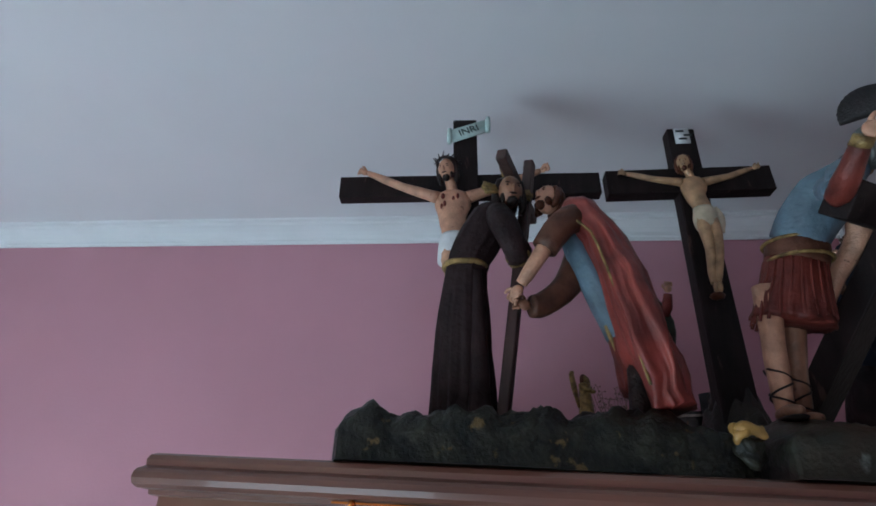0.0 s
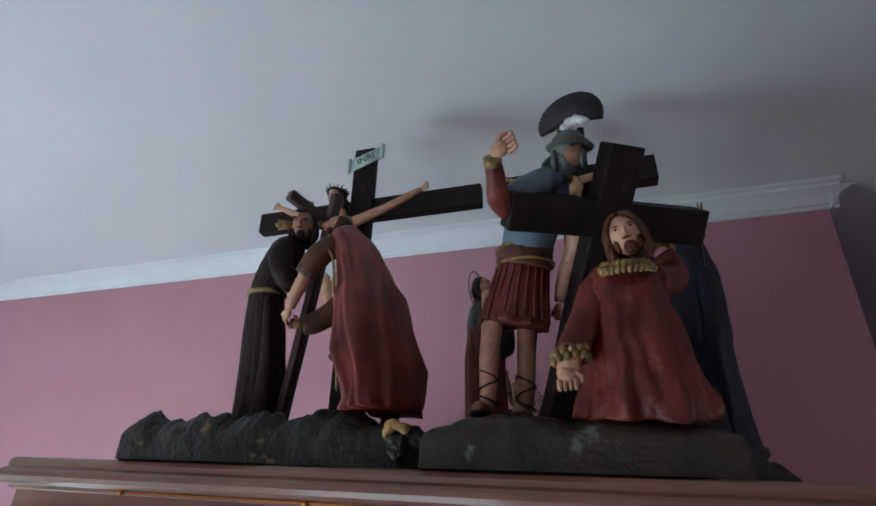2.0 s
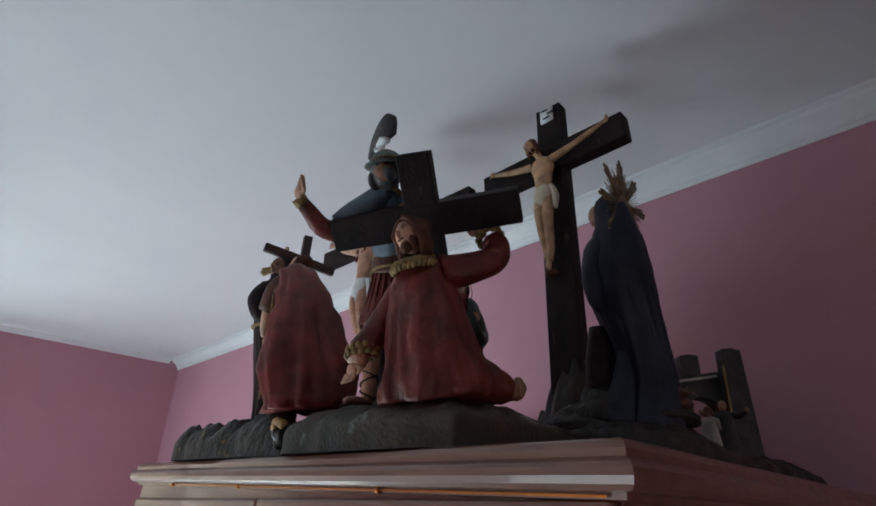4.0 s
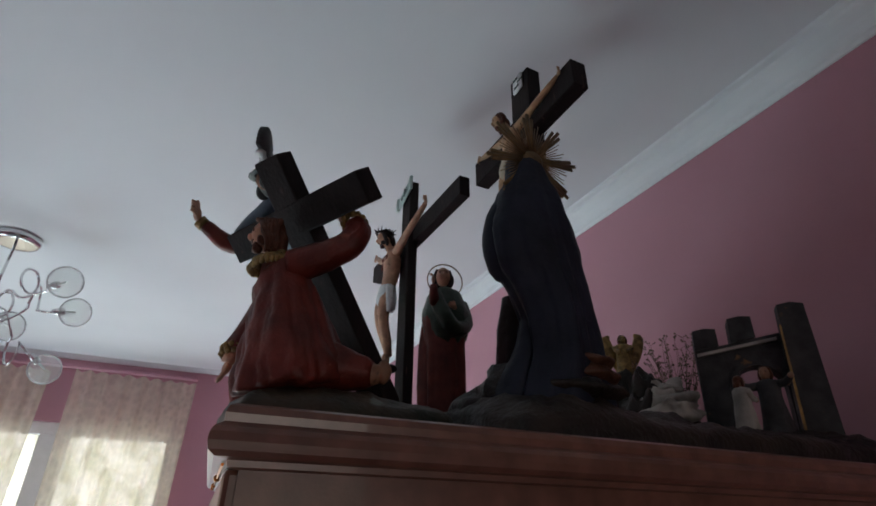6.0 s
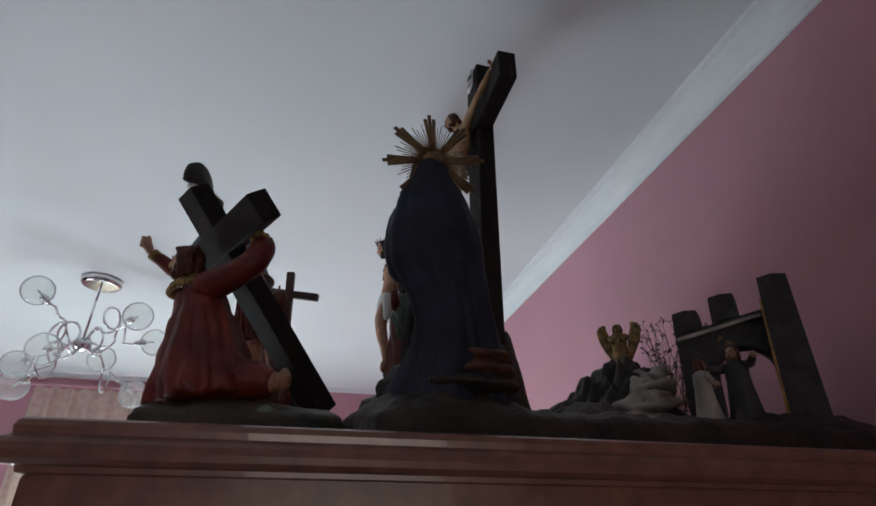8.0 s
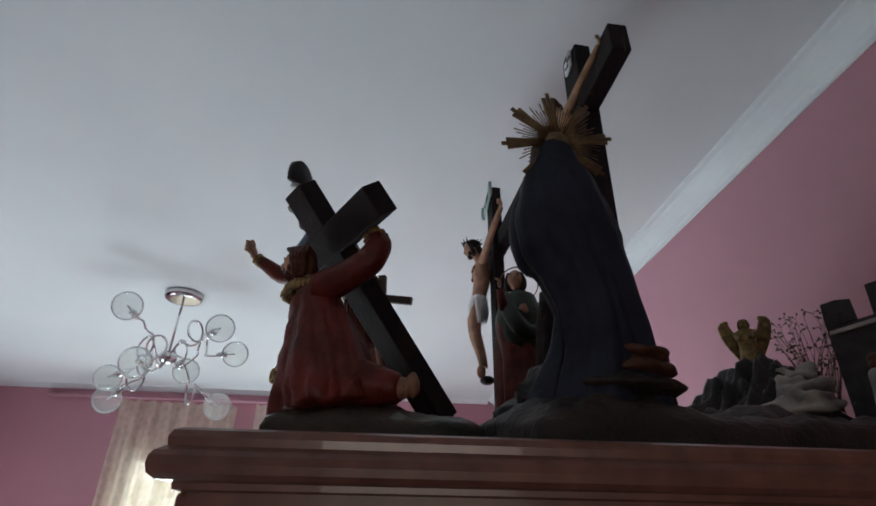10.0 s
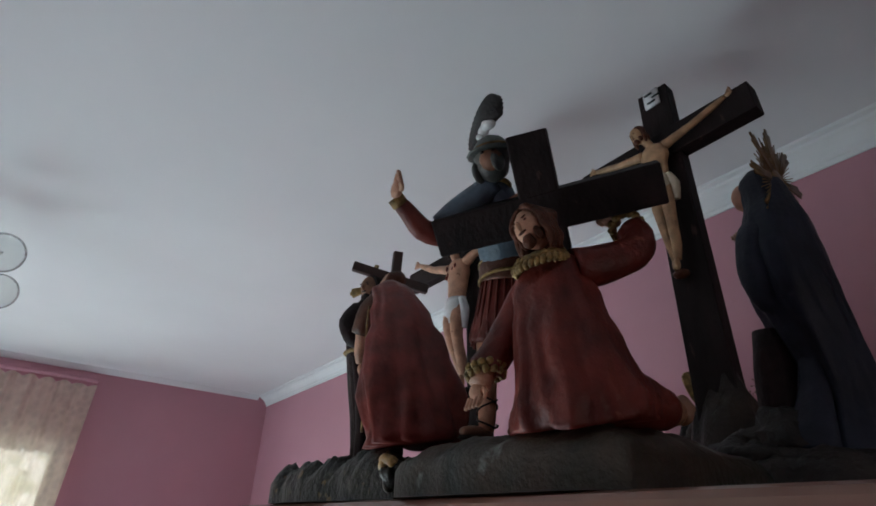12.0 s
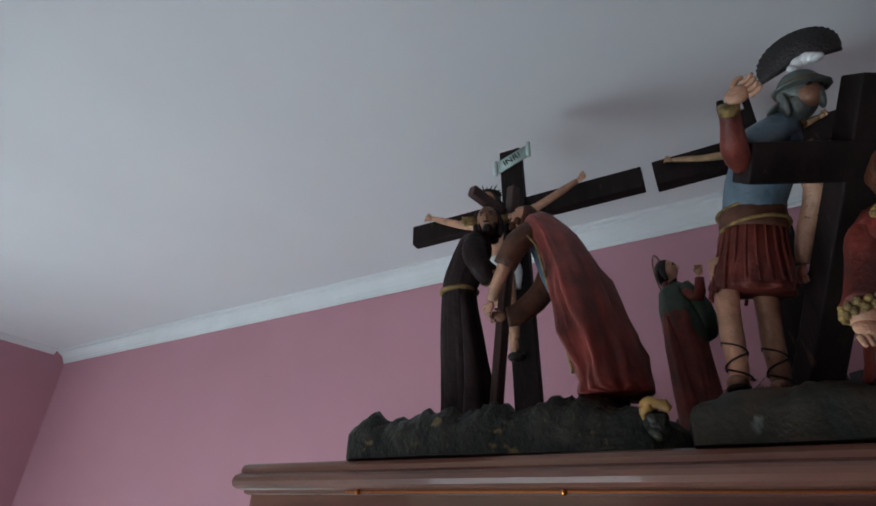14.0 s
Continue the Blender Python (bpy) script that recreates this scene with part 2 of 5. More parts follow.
def beam(bm, p, q, w, d, side, bevel=0.002):
    """A squared beam from p to q; w wide along side, d deep."""
    p, q = Vector(p), Vector(q)
    z = (q - p).normalized()
    x = (Vector(side) - z * Vector(side).dot(z)).normalized()
    y = z.cross(x)
    m = Matrix((x, y, z)).transposed().to_4x4()
    m.translation = (p + q) / 2
    r = bmesh.ops.create_cube(bm, size=1.0, matrix=m @ Matrix.Diagonal((w, d, (q - p).length, 1)))
    if bevel:
        es = {e for v in r["verts"] for e in v.link_edges}
        bmesh.ops.bevel(bm, geom=list(es), offset=bevel, segments=2, affect="EDGES", profile=0.5)
    return bm


def part(name, bm, mat, parent=None, label="", smooth=False, origin=None):
    """Links a bmesh as one mesh object, under a thing if one is given."""
    me = bpy.data.meshes.new(name)
    if origin is not None:
        bmesh.ops.translate(bm, verts=bm.verts, vec=-Vector(origin))
    bm.to_mesh(me)
    bm.free()
    me.materials.append(mat)
    if smooth:
        for p in me.polygons:
            p.use_smooth = True
    ob = new(name, me)
    if origin is not None:
        ob.location = origin
    if parent is not None:
        ob.parent = parent
        ob.matrix_parent_inverse = Matrix.Translation(-Vector(parent.location))
    return tagged(ob, label)


def thing(name, at, label, category, group="", kind=""):
    return tagged(new(name), label, category, group, kind) if at is None else moved(tagged(new(name), label, category, group, kind), at)


def moved(ob, at):
    ob.location = at
    return ob


class Sculpt:
    """Collects tubes and balls of several paints into one mesh."""

    def __init__(self):
        self.v, self.f, self.m, self.mats = [], [], [], []

    def mat(self, m):
        if m not in self.mats:
            self.mats.append(m)
        return self.mats.index(m)

    def tube(self, pts, radii, mat, side=(1, 0, 0), seg=20, fold=0.0, k=9, ph=0.0, fold_from=0, twist=0.0, rough=0.0):
        """A loft of ellipses along pts; radii: one number or (along side, across) at each point, smoothed between."""
        pts = [Vector(p) for p in pts]
        rr = [(r, r) if isinstance(r, (int, float)) else r for r in radii]
        n = len(pts)
        sub = 3 if n > 2 else 1
        P, R, T = [], [], []
        for i in range(n - 1):
            p0, p1, p2, p3 = pts[max(i - 1, 0)], pts[i], pts[i + 1], pts[min(i + 2, n - 1)]
            for j in range(sub):
                u = j / sub
                P.append(0.5 * ((2 * p1) + (p2 - p0) * u + (2 * p0 - 5 * p1 + 4 * p2 - p3) * u * u + (3 * p1 - p0 - 3 * p2 + p3) * u ** 3))
                s = u * u * (3 - 2 * u)
                R.append(tuple(a + (b - a) * s for a, b in zip(rr[i], rr[i + 1])))
                T.append((i + u) / (n - 1))
        P.append(pts[-1]), R.append(rr[-1]), T.append(1.0)
        mi, base = self.mat(mat), len(self.v)
        x0 = Vector(side)
        for i, p in enumerate(P):
            t = (P[min(i + 1, len(P) - 1)] - P[max(i - 1, 0)]).normalized()
            x = x0 - t * x0.dot(t)
            x = x.normalized() if x.length > 1e-4 else t.orthogonal().normalized()
            x0 = x
            y = t.cross(x)
            for j in range(seg):
                a = 2 * math.pi * j / seg
                w = max(0.0, 1 - T[i]) if fold_from == 0 else min(1.0, T[i] * 1.3)
                nz3 = noise.noise(Vector((math.cos(a) * k * 0.30 + ph, math.sin(a) * k * 0.30 - ph, T[i] * 2.2 + twist)))
                nz4 = noise.noise(Vector((math.cos(a) * k * 0.75 - ph, math.sin(a) * k * 0.75, T[i] * 3.5 + 5.0)))
                g = 1 + fold * w * (1.5 * nz3 + 1.1 * nz4 + 0.22 * math.sin(k * a + ph + twist * T[i] + 2 * nz3))
                q = p + x * (R[i][0] * g * math.cos(a)) + y * (R[i][1] * g * math.sin(a))
                if rough:
                    q = q + noise.noise_vector(q * 60) * rough
                self.v.append(q)
        m = len(P)
        for i in range(m - 1):
            for j in range(seg):
                a, b = base + i * seg + j, base + i * seg + (j + 1) % seg
                self.f.append((a, b, b + seg, a + seg)), self.m.append(mi)
        for i, flip in ((0, True), (m - 1, False)):
            c = len(self.v)
            self.v.append(P[i].copy())
            for j in range(seg):
                a, b = base + i * seg + j, base + i * seg + (j + 1) % seg
                self.f.append((b, a, c) if flip else (a, b, c)), self.m.append(mi)
        return self

    def ball(self, c, r, mat, turn=None, rough=0.0, freq=60, nu=14, nv=9):
        """An ellipsoid of half-axes r, turned by a 3x3 matrix, with an uneven skin if rough."""
        r = (r, r, r) if isinstance(r, (int, float)) else r
        c, turn, mi, base = Vector(c), turn or Matrix.Identity(3), self.mat(mat), len(self.v)
        for i in range(nv + 1):
            th = math.pi * i / nv
            for j in range(nu):
                a = 2 * math.pi * j / nu
                d = Vector((math.sin(th) * math.cos(a), math.sin(th) * math.sin(a), math.cos(th)))
                q = c + turn @ Vector([d[k] * r[k] for k in range(3)])
                if rough:
                    q = q + (q - c).normalized() * noise.noise(q * freq) * rough
                self.v.append(q)
        for i in range(nv):
            for j in range(nu):
                a, b = base + i * nu + j, base + i * nu + (j + 1) % nu
                self.f.append((a, a + nu, b + nu, b)), self.m.append(mi)
        return self

    def slab(self, p, q, w, d, side, mat, taper=1.0):
        """A flat bar from p to q; taper: its width at q to that at p."""
        p, q = Vector(p), Vector(q)
        z = (q - p).normalized()
        x = (Vector(side) - z * Vector(side).dot(z)).normalized()
        y = z.cross(x)
        mi, base = self.mat(mat), len(self.v)
        for e, s in ((p, 1.0), (q, taper)):
            for a, b in ((-1, -1), (1, -1), (1, 1), (-1, 1)):
                self.v.append(e + x * (a * w / 2 * s) + y * (b * d / 2))
        for f in ((0, 1, 2, 3), (7, 6, 5, 4), (0, 4, 5, 1), (1, 5, 6, 2), (2, 6, 7, 3), (3, 7, 4, 0)):
            self.f.append(tuple(base + i for i in f)), self.m.append(mi)
        return self

    def head(self, c, r, face, skin, hair, beard=None, long=0.0, up=(0, 0, 1), curls=0.0):
        """A plain head: skull, nose, brow, hair cap, locks and beard. r: half its width."""
        f = Vector(face).normalized()
        u = (Vector(up) - f * Vector(up).dot(f)).normalized()
        s = u.cross(f)
        t = Matrix((s, f, u)).transposed()
        c = Vector(c)

        def at(a, b, h):
            return c + s * (a * r) + f * (b * r) + u * (h * r)
        self.ball(c, (r, r * 1.12, r * 1.35), skin, t)
        self.ball(at(0, 1.12, -0.05), (r * 0.15, r * 0.24, r * 0.36), skin, t, nu=8, nv=6)
        for e in (-1, 1):
            self.ball(at(e * 0.42, 0.94, 0.22), (r * 0.16, r * 0.06, r * 0.07), hair, t, nu=8, nv=5)
            self.ball(at(e * 0.42, 0.97, 0.42), (r * 0.24, r * 0.07, r * 0.045), hair, t, nu=8, nv=5)
        self.ball(at(0, -0.42, 0.44), (r * 1.12, r * 1.06, r * 1.12), hair, t, rough=r * 0.12, freq=160)
        if long:
            for a in (-1, 1):
                self.tube([at(a * 0.75, 0.05, 0.95), at(a * 1.05, -0.1, 0.0), at(a * 1.05, -0.1, -0.8 * long), at(a * 0.95, 0.1, -1.6 * long)], [r * 0.25, r * 0.32, r * 0.36, r * 0.16], hair, side=f, seg=10, fold=0.15, k=4, rough=r * 0.12)
            self.tube([at(0, -0.7, 0.4), at(0, -1.0, -0.6), at(0, -0.9, -1.7 * long)], [(r * 0.9, r * 0.5), (r * 1.0, r * 0.5), (r * 0.7, r * 0.3)], hair, side=s, seg=12, fold=0.12, k=5, rough=r * 0.1)
        if curls:
            for a in (-1, 1):
                for i in range(9):
                    b, w = 0.56 - 0.20 * i, 0.10 * math.sin(2.4 * i + a)
                    self.tube([at(a * 0.06, b * 0.8, 1.42 - 0.03 * i), at(a * 0.62, b + w, 1.18), at(a * (1.02 + 0.02 * i), b * 0.75 - w, 0.45), at(a * (1.10 + 0.12 * (i % 2)), b * 0.5 - 0.05 + w, -0.35), at(a * (1.18 + w), b * 0.45 - 0.1, -1.05 * long), at(a * (1.02 - w), b * 0.45 - 0.05 + w, -1.75 * long)],
                              [r * curls * k for k in (0.45, 0.75, 0.90, 0.95, 0.85, 0.30)], hair, side=f, seg=9, fold=0.12, k=4, rough=r * 0.06)
        if beard:
            self.ball(at(0, 0.68, -1.02), (r * 0.42, r * 0.42, r * 0.46), beard, t, rough=r * 0.12, freq=200)
            for a in (-1, 1):
                self.ball(at(a * 0.66, 0.36, -0.72), (r * 0.20, r * 0.42, r * 0.46), beard, t, rough=r * 0.1, freq=200, nu=10, nv=7)
            self.ball(at(0, 1.03, -0.47), (r * 0.34, r * 0.13, r * 0.075), beard, t, nu=8, nv=5)
        return self

    def hand(self, c, way, r, skin, side=(0, 0, 1), curl=1.0):
        """A hand, palm and five fingers; curl: 1 half closed, 0 open."""
        w = Vector(way).normalized()
        s = (Vector(side) - w * Vector(side).dot(w)).normalized()
        n = w.cross(s)
        c = Vector(c)
        self.ball(c, (r * 0.9, r * 0.5, r), skin, Matrix((s, n, w)).transposed(), nu=10, nv=7)
        for i in range(4):
            b = c + s * (r * (i - 1.5) * 0.48) + w * (r * 0.7)
            self.tube([b, b + w * r * 0.65 + n * r * 0.35 * curl, b + w * r * (0.65 + 0.75 * (1 - curl)) + n * r * 0.95 * curl], [r * 0.25, r * 0.23, r * 0.16], skin, side=s, seg=6)
        b = c + s * (r * 0.8)
        self.tube([b, b + s * r * 0.5 + w * r * 0.6, b + s * r * 0.4 + w * r * 1.1], [r * 0.27, r * 0.25, r * 0.16], skin, side=n, seg=6)
        return self

    def make(self, name, base, label="", category="", group="", kind="", parent=None):
        base = Vector(base)
        me = bpy.data.meshes.new(name)
        me.from_pydata([tuple(p - base) for p in self.v], [], self.f)
        for m in self.mats:
            me.materials.append(m)
        me.polygons.foreach_set("material_index", self.m)
        me.polygons.foreach_set("use_smooth", [True] * len(self.f))
        me.update()
        bm = bmesh.new()
        bm.from_mesh(me)
        bmesh.ops.recalc_face_normals(bm, faces=bm.faces)
        bm.to_mesh(me)
        bm.free()
        ob = new(name, me)
        ob.location = base
        if parent is not None:
            ob.parent = parent
            ob.matrix_parent_inverse = Matrix.Translation(-Vector(parent.location))
        return tagged(ob, label, category, group, kind)


# ---- room ----
def structure(name, boxes, mat, label, category, bevel=0.0):
    bm = bmesh.new()
    for lo, hi in boxes:
        bm_box(bm, lo, hi, bevel)
    return tagged(part(name, bm, mat), label, category, kind="structure")


T = 0.12
structure("floor", [((WEST - T, SOUTH - T, -0.1), (EAST + T, FAR + T, 0))], M_FLOOR, "pale grey tiled floor of the room", "floor")
structure("ceiling", [((WEST - T, SOUTH - T, CEIL_Z), (EAST + T, FAR + T, CEIL_Z + 0.1))], M_CEIL, "plain white painted ceiling", "ceiling")
structure("wall_north", [((WEST, NORTH, 0), (1.097, NORTH + T, CEIL_Z))], M_PINK, "pink painted plaster wall behind the cabinet", "wall")
# The south opening is added to let the fill lamp in.
structure("wall_south", [((WEST, SOUTH - T, 0), (-1.35, SOUTH, CEIL_Z)), ((-0.15, SOUTH - T, 0), (EAST, SOUTH, CEIL_Z)), ((-1.35, SOUTH - T, 2.05), (-0.15, SOUTH, CEIL_Z))], M_PINK, "pink painted plaster wall with an added opening for a fill lamp", "wall")
# Gap in this unseen wall is cut only for the east fill lamp.
structure("wall_east", [((EAST, SOUTH - T, 0), (EAST + T, 0.4, CEIL_Z)), ((EAST, 1.5, 0), (EAST + T, FAR + T, CEIL_Z)), ((EAST, 0.4, 2.05), (EAST + T, 1.5, CEIL_Z))], M_PINK, "unseen pink plaster wall with an added gap for a fill lamp", "wall")
structure("wall_far", [((WEST, FAR, 0), (EAST, FAR + T, CEIL_Z))], M_PINK, "dim pink wall of the room beyond", "wall")
structure("wall_west", [((WEST - T, SOUTH - T, 0), (WEST, WIN_Y0, CEIL_Z)), ((WEST - T, WIN_Y1, 0), (WEST, FAR + T, CEIL_Z)),
                        ((WEST - T, WIN_Y0, 0), (WEST, WIN_Y1, WIN_Z0)), ((WEST - T, WIN_Y0, WIN_Z1), (WEST, WIN_Y1, CEIL_Z))], M_PINK, "pink painted plaster wall with a wide window", "wall")


def cornice_run(name, p, q, inward, ends, label):
    """A plaster cove along the top of a wall from p to q; inward: the way out of the wall."""
    prof = [(0, -0.047), (0.004, -0.047), (0.005, -0.040), (0.009, -0.038), (0.012, -0.030), (0.019, -0.021), (0.029, -0.014), (0.036, -0.011), (0.038, -0.006), (0.050, -0.005), (0.052, -0.0005), (0, -0.0005)]
    bm = bmesh.new()
    p, q, n = Vector(p), Vector(q), Vector(inward)
    rings = [[bm.verts.new(e + n * a + Vector((0, 0, b))) for a, b in prof] for e in (p, q)]
    k = len(prof)
    for i in range(k):
        bm.faces.new((rings[0][i], rings[0][(i + 1) % k], rings[1][(i + 1) % k], rings[1][i]))
    bm.faces.new(rings[0]), bm.faces.new(rings[1][::-1])
    bmesh.ops.recalc_face_normals(bm, faces=bm.faces)
    return tagged(part(name, bm, M_CORN), label, "cornice", kind="structure")


cornice_run("trim_north", (WEST + 0.001, NORTH - 0.001, CEIL_Z), (1.115, NORTH - 0.001, CEIL_Z), (0, -1, 0), 0, "white moulded plaster cornice along the pink wall")
cornice_run("trim_north_end", (1.099, NORTH - 0.02, CEIL_Z), (1.099, NORTH + T, CEIL_Z), (1, 0, 0), 0, "white plaster cornice round the wall's end")

bm = bmesh.new()
edge = [[bm.verts.new((WEST + 0.0005 + a, y, CEIL_Z - 0.0005 - b)) for a, b in ((0, 0), (0, 0.022), (0.004, 0.021), (0.012, 0.013), (0.021, 0.004), (0.024, 0))] for y in (SOUTH, NORTH - 0.053)]
for i in range(6):
    bm.faces.new((edge[0][i], edge[0][(i + 1) % 6], edge[1][(i + 1) % 6], edge[1][i]))
bm.faces.new(edge[0]), bm.faces.new(edge[1])
bmesh.ops.recalc_face_normals(bm, faces=bm.faces)
tagged(part("trim_west", bm, M_CEIL), "narrow white plaster cove along the ceiling", "cornice", kind="structure")
# window with its frame, panes and the garden behind it
win = thing("window_1", (WEST - 0.06, 0, WIN_Z0), "wide white-framed window in the pink wall", "window", kind="structure")
bm = bmesh.new()
for lo, hi in (((-0.03, WIN_Y0, WIN_Z0), (0.03, WIN_Y1, WIN_Z0 + 0.06)), ((-0.03, WIN_Y0, WIN_Z1 - 0.055), (0.03, WIN_Y1, WIN_Z1)),
               ((-0.03, WIN_Y0, WIN_Z0 + 0.06), (0.03, WIN_Y0 + 0.06, WIN_Z1 - 0.055)), ((-0.03, WIN_Y1 - 0.06, WIN_Z0 + 0.06), (0.03, WIN_Y1, WIN_Z1 - 0.055)),
               ((-0.03, -0.01, WIN_Z0 + 0.06), (0.035, 0.11, WIN_Z1 - 0.055))):
    bm_box(bm, (WEST - 0.06 + lo[0], lo[1], lo[2]), (WEST - 0.06 + hi[0], hi[1], hi[2]), 0.004)
part("window_frame", bm, M_FRAME, win, "white lacquered window frame")
for y0, y1 in ((WIN_Y0 + 0.06, -0.01), (0.11, WIN_Y1 - 0.06)):
    bm = bmesh.new()
    bm_box(bm, (WEST - 0.064, y0, WIN_Z0 + 0.06), (WEST - 0.060, y1, WIN_Z1 - 0.055))
    part("pane", bm, M_PANE, win, "clear window pane").visible_shadow = False
bm = bmesh.new()
bm_box(bm, (WEST - 0.03, WIN_Y0 - 0.02, WIN_Z0 - 0.03), (WEST + 0.05, WIN_Y1 + 0.02, WIN_Z0), 0.004)
part("window_sill", bm, M_FRAME, win)
bm = bmesh.new()
bm_box(bm, (WEST - 1.52, -2.2, 0.0), (WEST - 1.5, 2.2, 3.2))
tagged(part("backdrop", bm, M_OUT), "bright green garden seen through the window", "backdrop", kind="structure")


def curtain(y0, y1, z0, z1, ph):
    """A gathered lace curtain with a scalloped top edge."""
    bm = bmesh.new()
    nx, nz_ = 90, 14
    g = []
    for i in range(nx + 1):
        u = i / nx
        row = []
        for j in range(nz_ + 1):
            v = j / nz_
            y = y0 + (y1 - y0) * u * (1 - 0.10 * (1 - v))
            top = z1 + 0.013 * abs(math.sin(u * math.pi * 9 + ph)) - 0.012 * u
            d = 0.014 * math.sin(u * 46 + ph + 0.7 * math.sin(v * 3)) + 0.008 * math.sin(u * 87 + 2 * ph)
            row.append(bm.verts.new((WEST + 0.055 + d * (0.6 + 0.4 * (1 - v)), y + 0.012 * (1 - v) * math.sin(u * 3 + ph), z0 + (top - z0) * v)))
        g.append(row)
    for i in range(nx):
        for j in range(nz_):
            bm.faces.new((g[i][j], g[i + 1][j], g[i + 1][j + 1], g[i][j + 1]))
    ob = part("lace_curtain", bm, M_LACE, smooth=True)
    return tagged(ob, "cream lace curtain with a scalloped top, backlit by the window", "curtain", "curtains at the window")


curtain(-0.61, -0.025, 0.15, 2.392, 0.3)
curtain(0.070, 0.598, 0.15, 2.392, 1.9)
rail = thing("curtain_rail", (WEST + 0.03, 0, 2.43), "pinkish painted curtain rail above the lace curtains", "curtain rail")
bm = bmesh.new()
bm_box(bm, (WEST + 0.002, SOUTH + 0.3, 2.412), (WEST + 0.030, 0.60, 2.427), 0.005)
part("track", bm, M_PINK, rail)

# ---- cabinet ----
FL, FR_, BR, BL = Vector((0.052, 0.640)), Vector((0.858, 0.597)), Vector((0.858, 1.350)), Vector((0.052, 1.350))
TOP = 1.852


def settle(x):
    """The cabinet stands a little out of level along its front."""
    return 0.012 - 0.0225 * (x - 0.05)


def ring_at(inset):
    """The cabinet's outline, drawn in by inset."""
    ps = [FL, FR_, BR, BL]
    out = []
    for i, p in enumerate(ps):
        a, b = (p - ps[i - 1]).normalized(), (ps[(i + 1) % 4] - p).normalized()
        n1, n2 = Vector((-a.y, a.x)), Vector((-b.y, b.x))
        k = (n1 + n2) / (1 + n1.dot(n2))
        out.append(p + k * inset)
    return out


def prism(profile):
    bm = bmesh.new()
    rings = [[bm.verts.new((*p, z + (settle(p.x) if z > 1 else 0))) for p in ring_at(i)] for i, z in profile]
    for a, b in zip(rings, rings[1:]):
        for j in range(4):
            bm.faces.new((a[j], a[(j + 1) % 4], b[(j + 1) % 4], b[j]))
    bm.faces.new(rings[0]), bm.faces.new(rings[-1])
    bmesh.ops.recalc_face_normals(bm, faces=bm.faces)
    return bm


cab = thing("cabinet", (0.455, 0.98, 0), "tall varnished brown wooden cabinet with a moulded top", "cabinet")
top = part("cornice", prism([(0.013, TOP), (0.010, TOP), (0.007, TOP - 0.0015), (0.0055, TOP - 0.005), (0.006, TOP - 0.009), (0.0045, TOP - 0.010), (0.002, TOP - 0.0115), (0.0005, TOP - 0.014), (0, TOP - 0.018), (0.001, TOP - 0.022),
                             (0.004, TOP - 0.0245), (0.010, TOP - 0.0255), (0.0105, TOP - 0.0285), (0.014, TOP - 0.0295)]), M_WOOD, cab, "moulded glossy cornice")
part("body", prism([(0.016, TOP - 0.0295), (0.016, 0.08), (0.022, 0.078), (0.022, 0.0)]), M_WOOD, cab)
f_dir = (FR_ - FL).normalized()
f_out = Vector((f_dir.y, -f_dir.x))
width = (FR_ - FL).length
for i in range(2):
    a, b = 0.018 + i * (width - 0.036) / 2 + 0.001, 0.018 + (i + 1) * (width - 0.036) / 2 - 0.001
    p, q = FL + f_dir * a - f_out * 0.0155, FL + f_dir * b - f_out * 0.0155
    bm = bmesh.new()
    c = (p + q) / 2
    m = Matrix(((f_dir.x, f_out.x, 0, c.x), (f_dir.y, f_out.y, 0, c.y), (0, 0, 1, 0.95), (0, 0, 0, 1)))
    bmesh.ops.create_cube(bm, size=1, matrix=m @ Matrix.Diagonal((b - a, 0.012, 1.735, 1)))
    bmesh.ops.bevel(bm, geom=list(bm.edges), offset=0.003, segments=2, affect="EDGES", profile=0.5)
    part("door", bm, M_WOOD, cab)
# Strip added where the groove under the cornice reflects warm light.
bm = bmesh.new()
p, q = FL + f_dir * 0.15 - f_out * 0.0095, FR_ - f_dir * 0.02 - f_out * 0.0085
beam(bm, (*p, TOP - 0.0272 + settle(p.x)), (*q, TOP - 0.0272 + settle(q.x)), 0.0012, 0.0012, (0, 0, 1), 0)
part("glint_strip", bm, M_GLINT, cab, "thin orange metal strip added for the glint under the cornice")

# Studs added to catch bright sparkles along that groove.
for a in (0.165, 0.36, 0.60):
    bm = bmesh.new()
    c = FL + f_dir * a - f_out * 0.0090
    bmesh.ops.create_uvsphere(bm, u_segments=12, v_segments=8, radius=0.0026, matrix=Matrix.Translation((*c, TOP - 0.0275 + settle(c.x))))
    part("glint_stud", bm, M_GLINT, cab, "small metal stud added for a sparkle under the cornice", smooth=True)

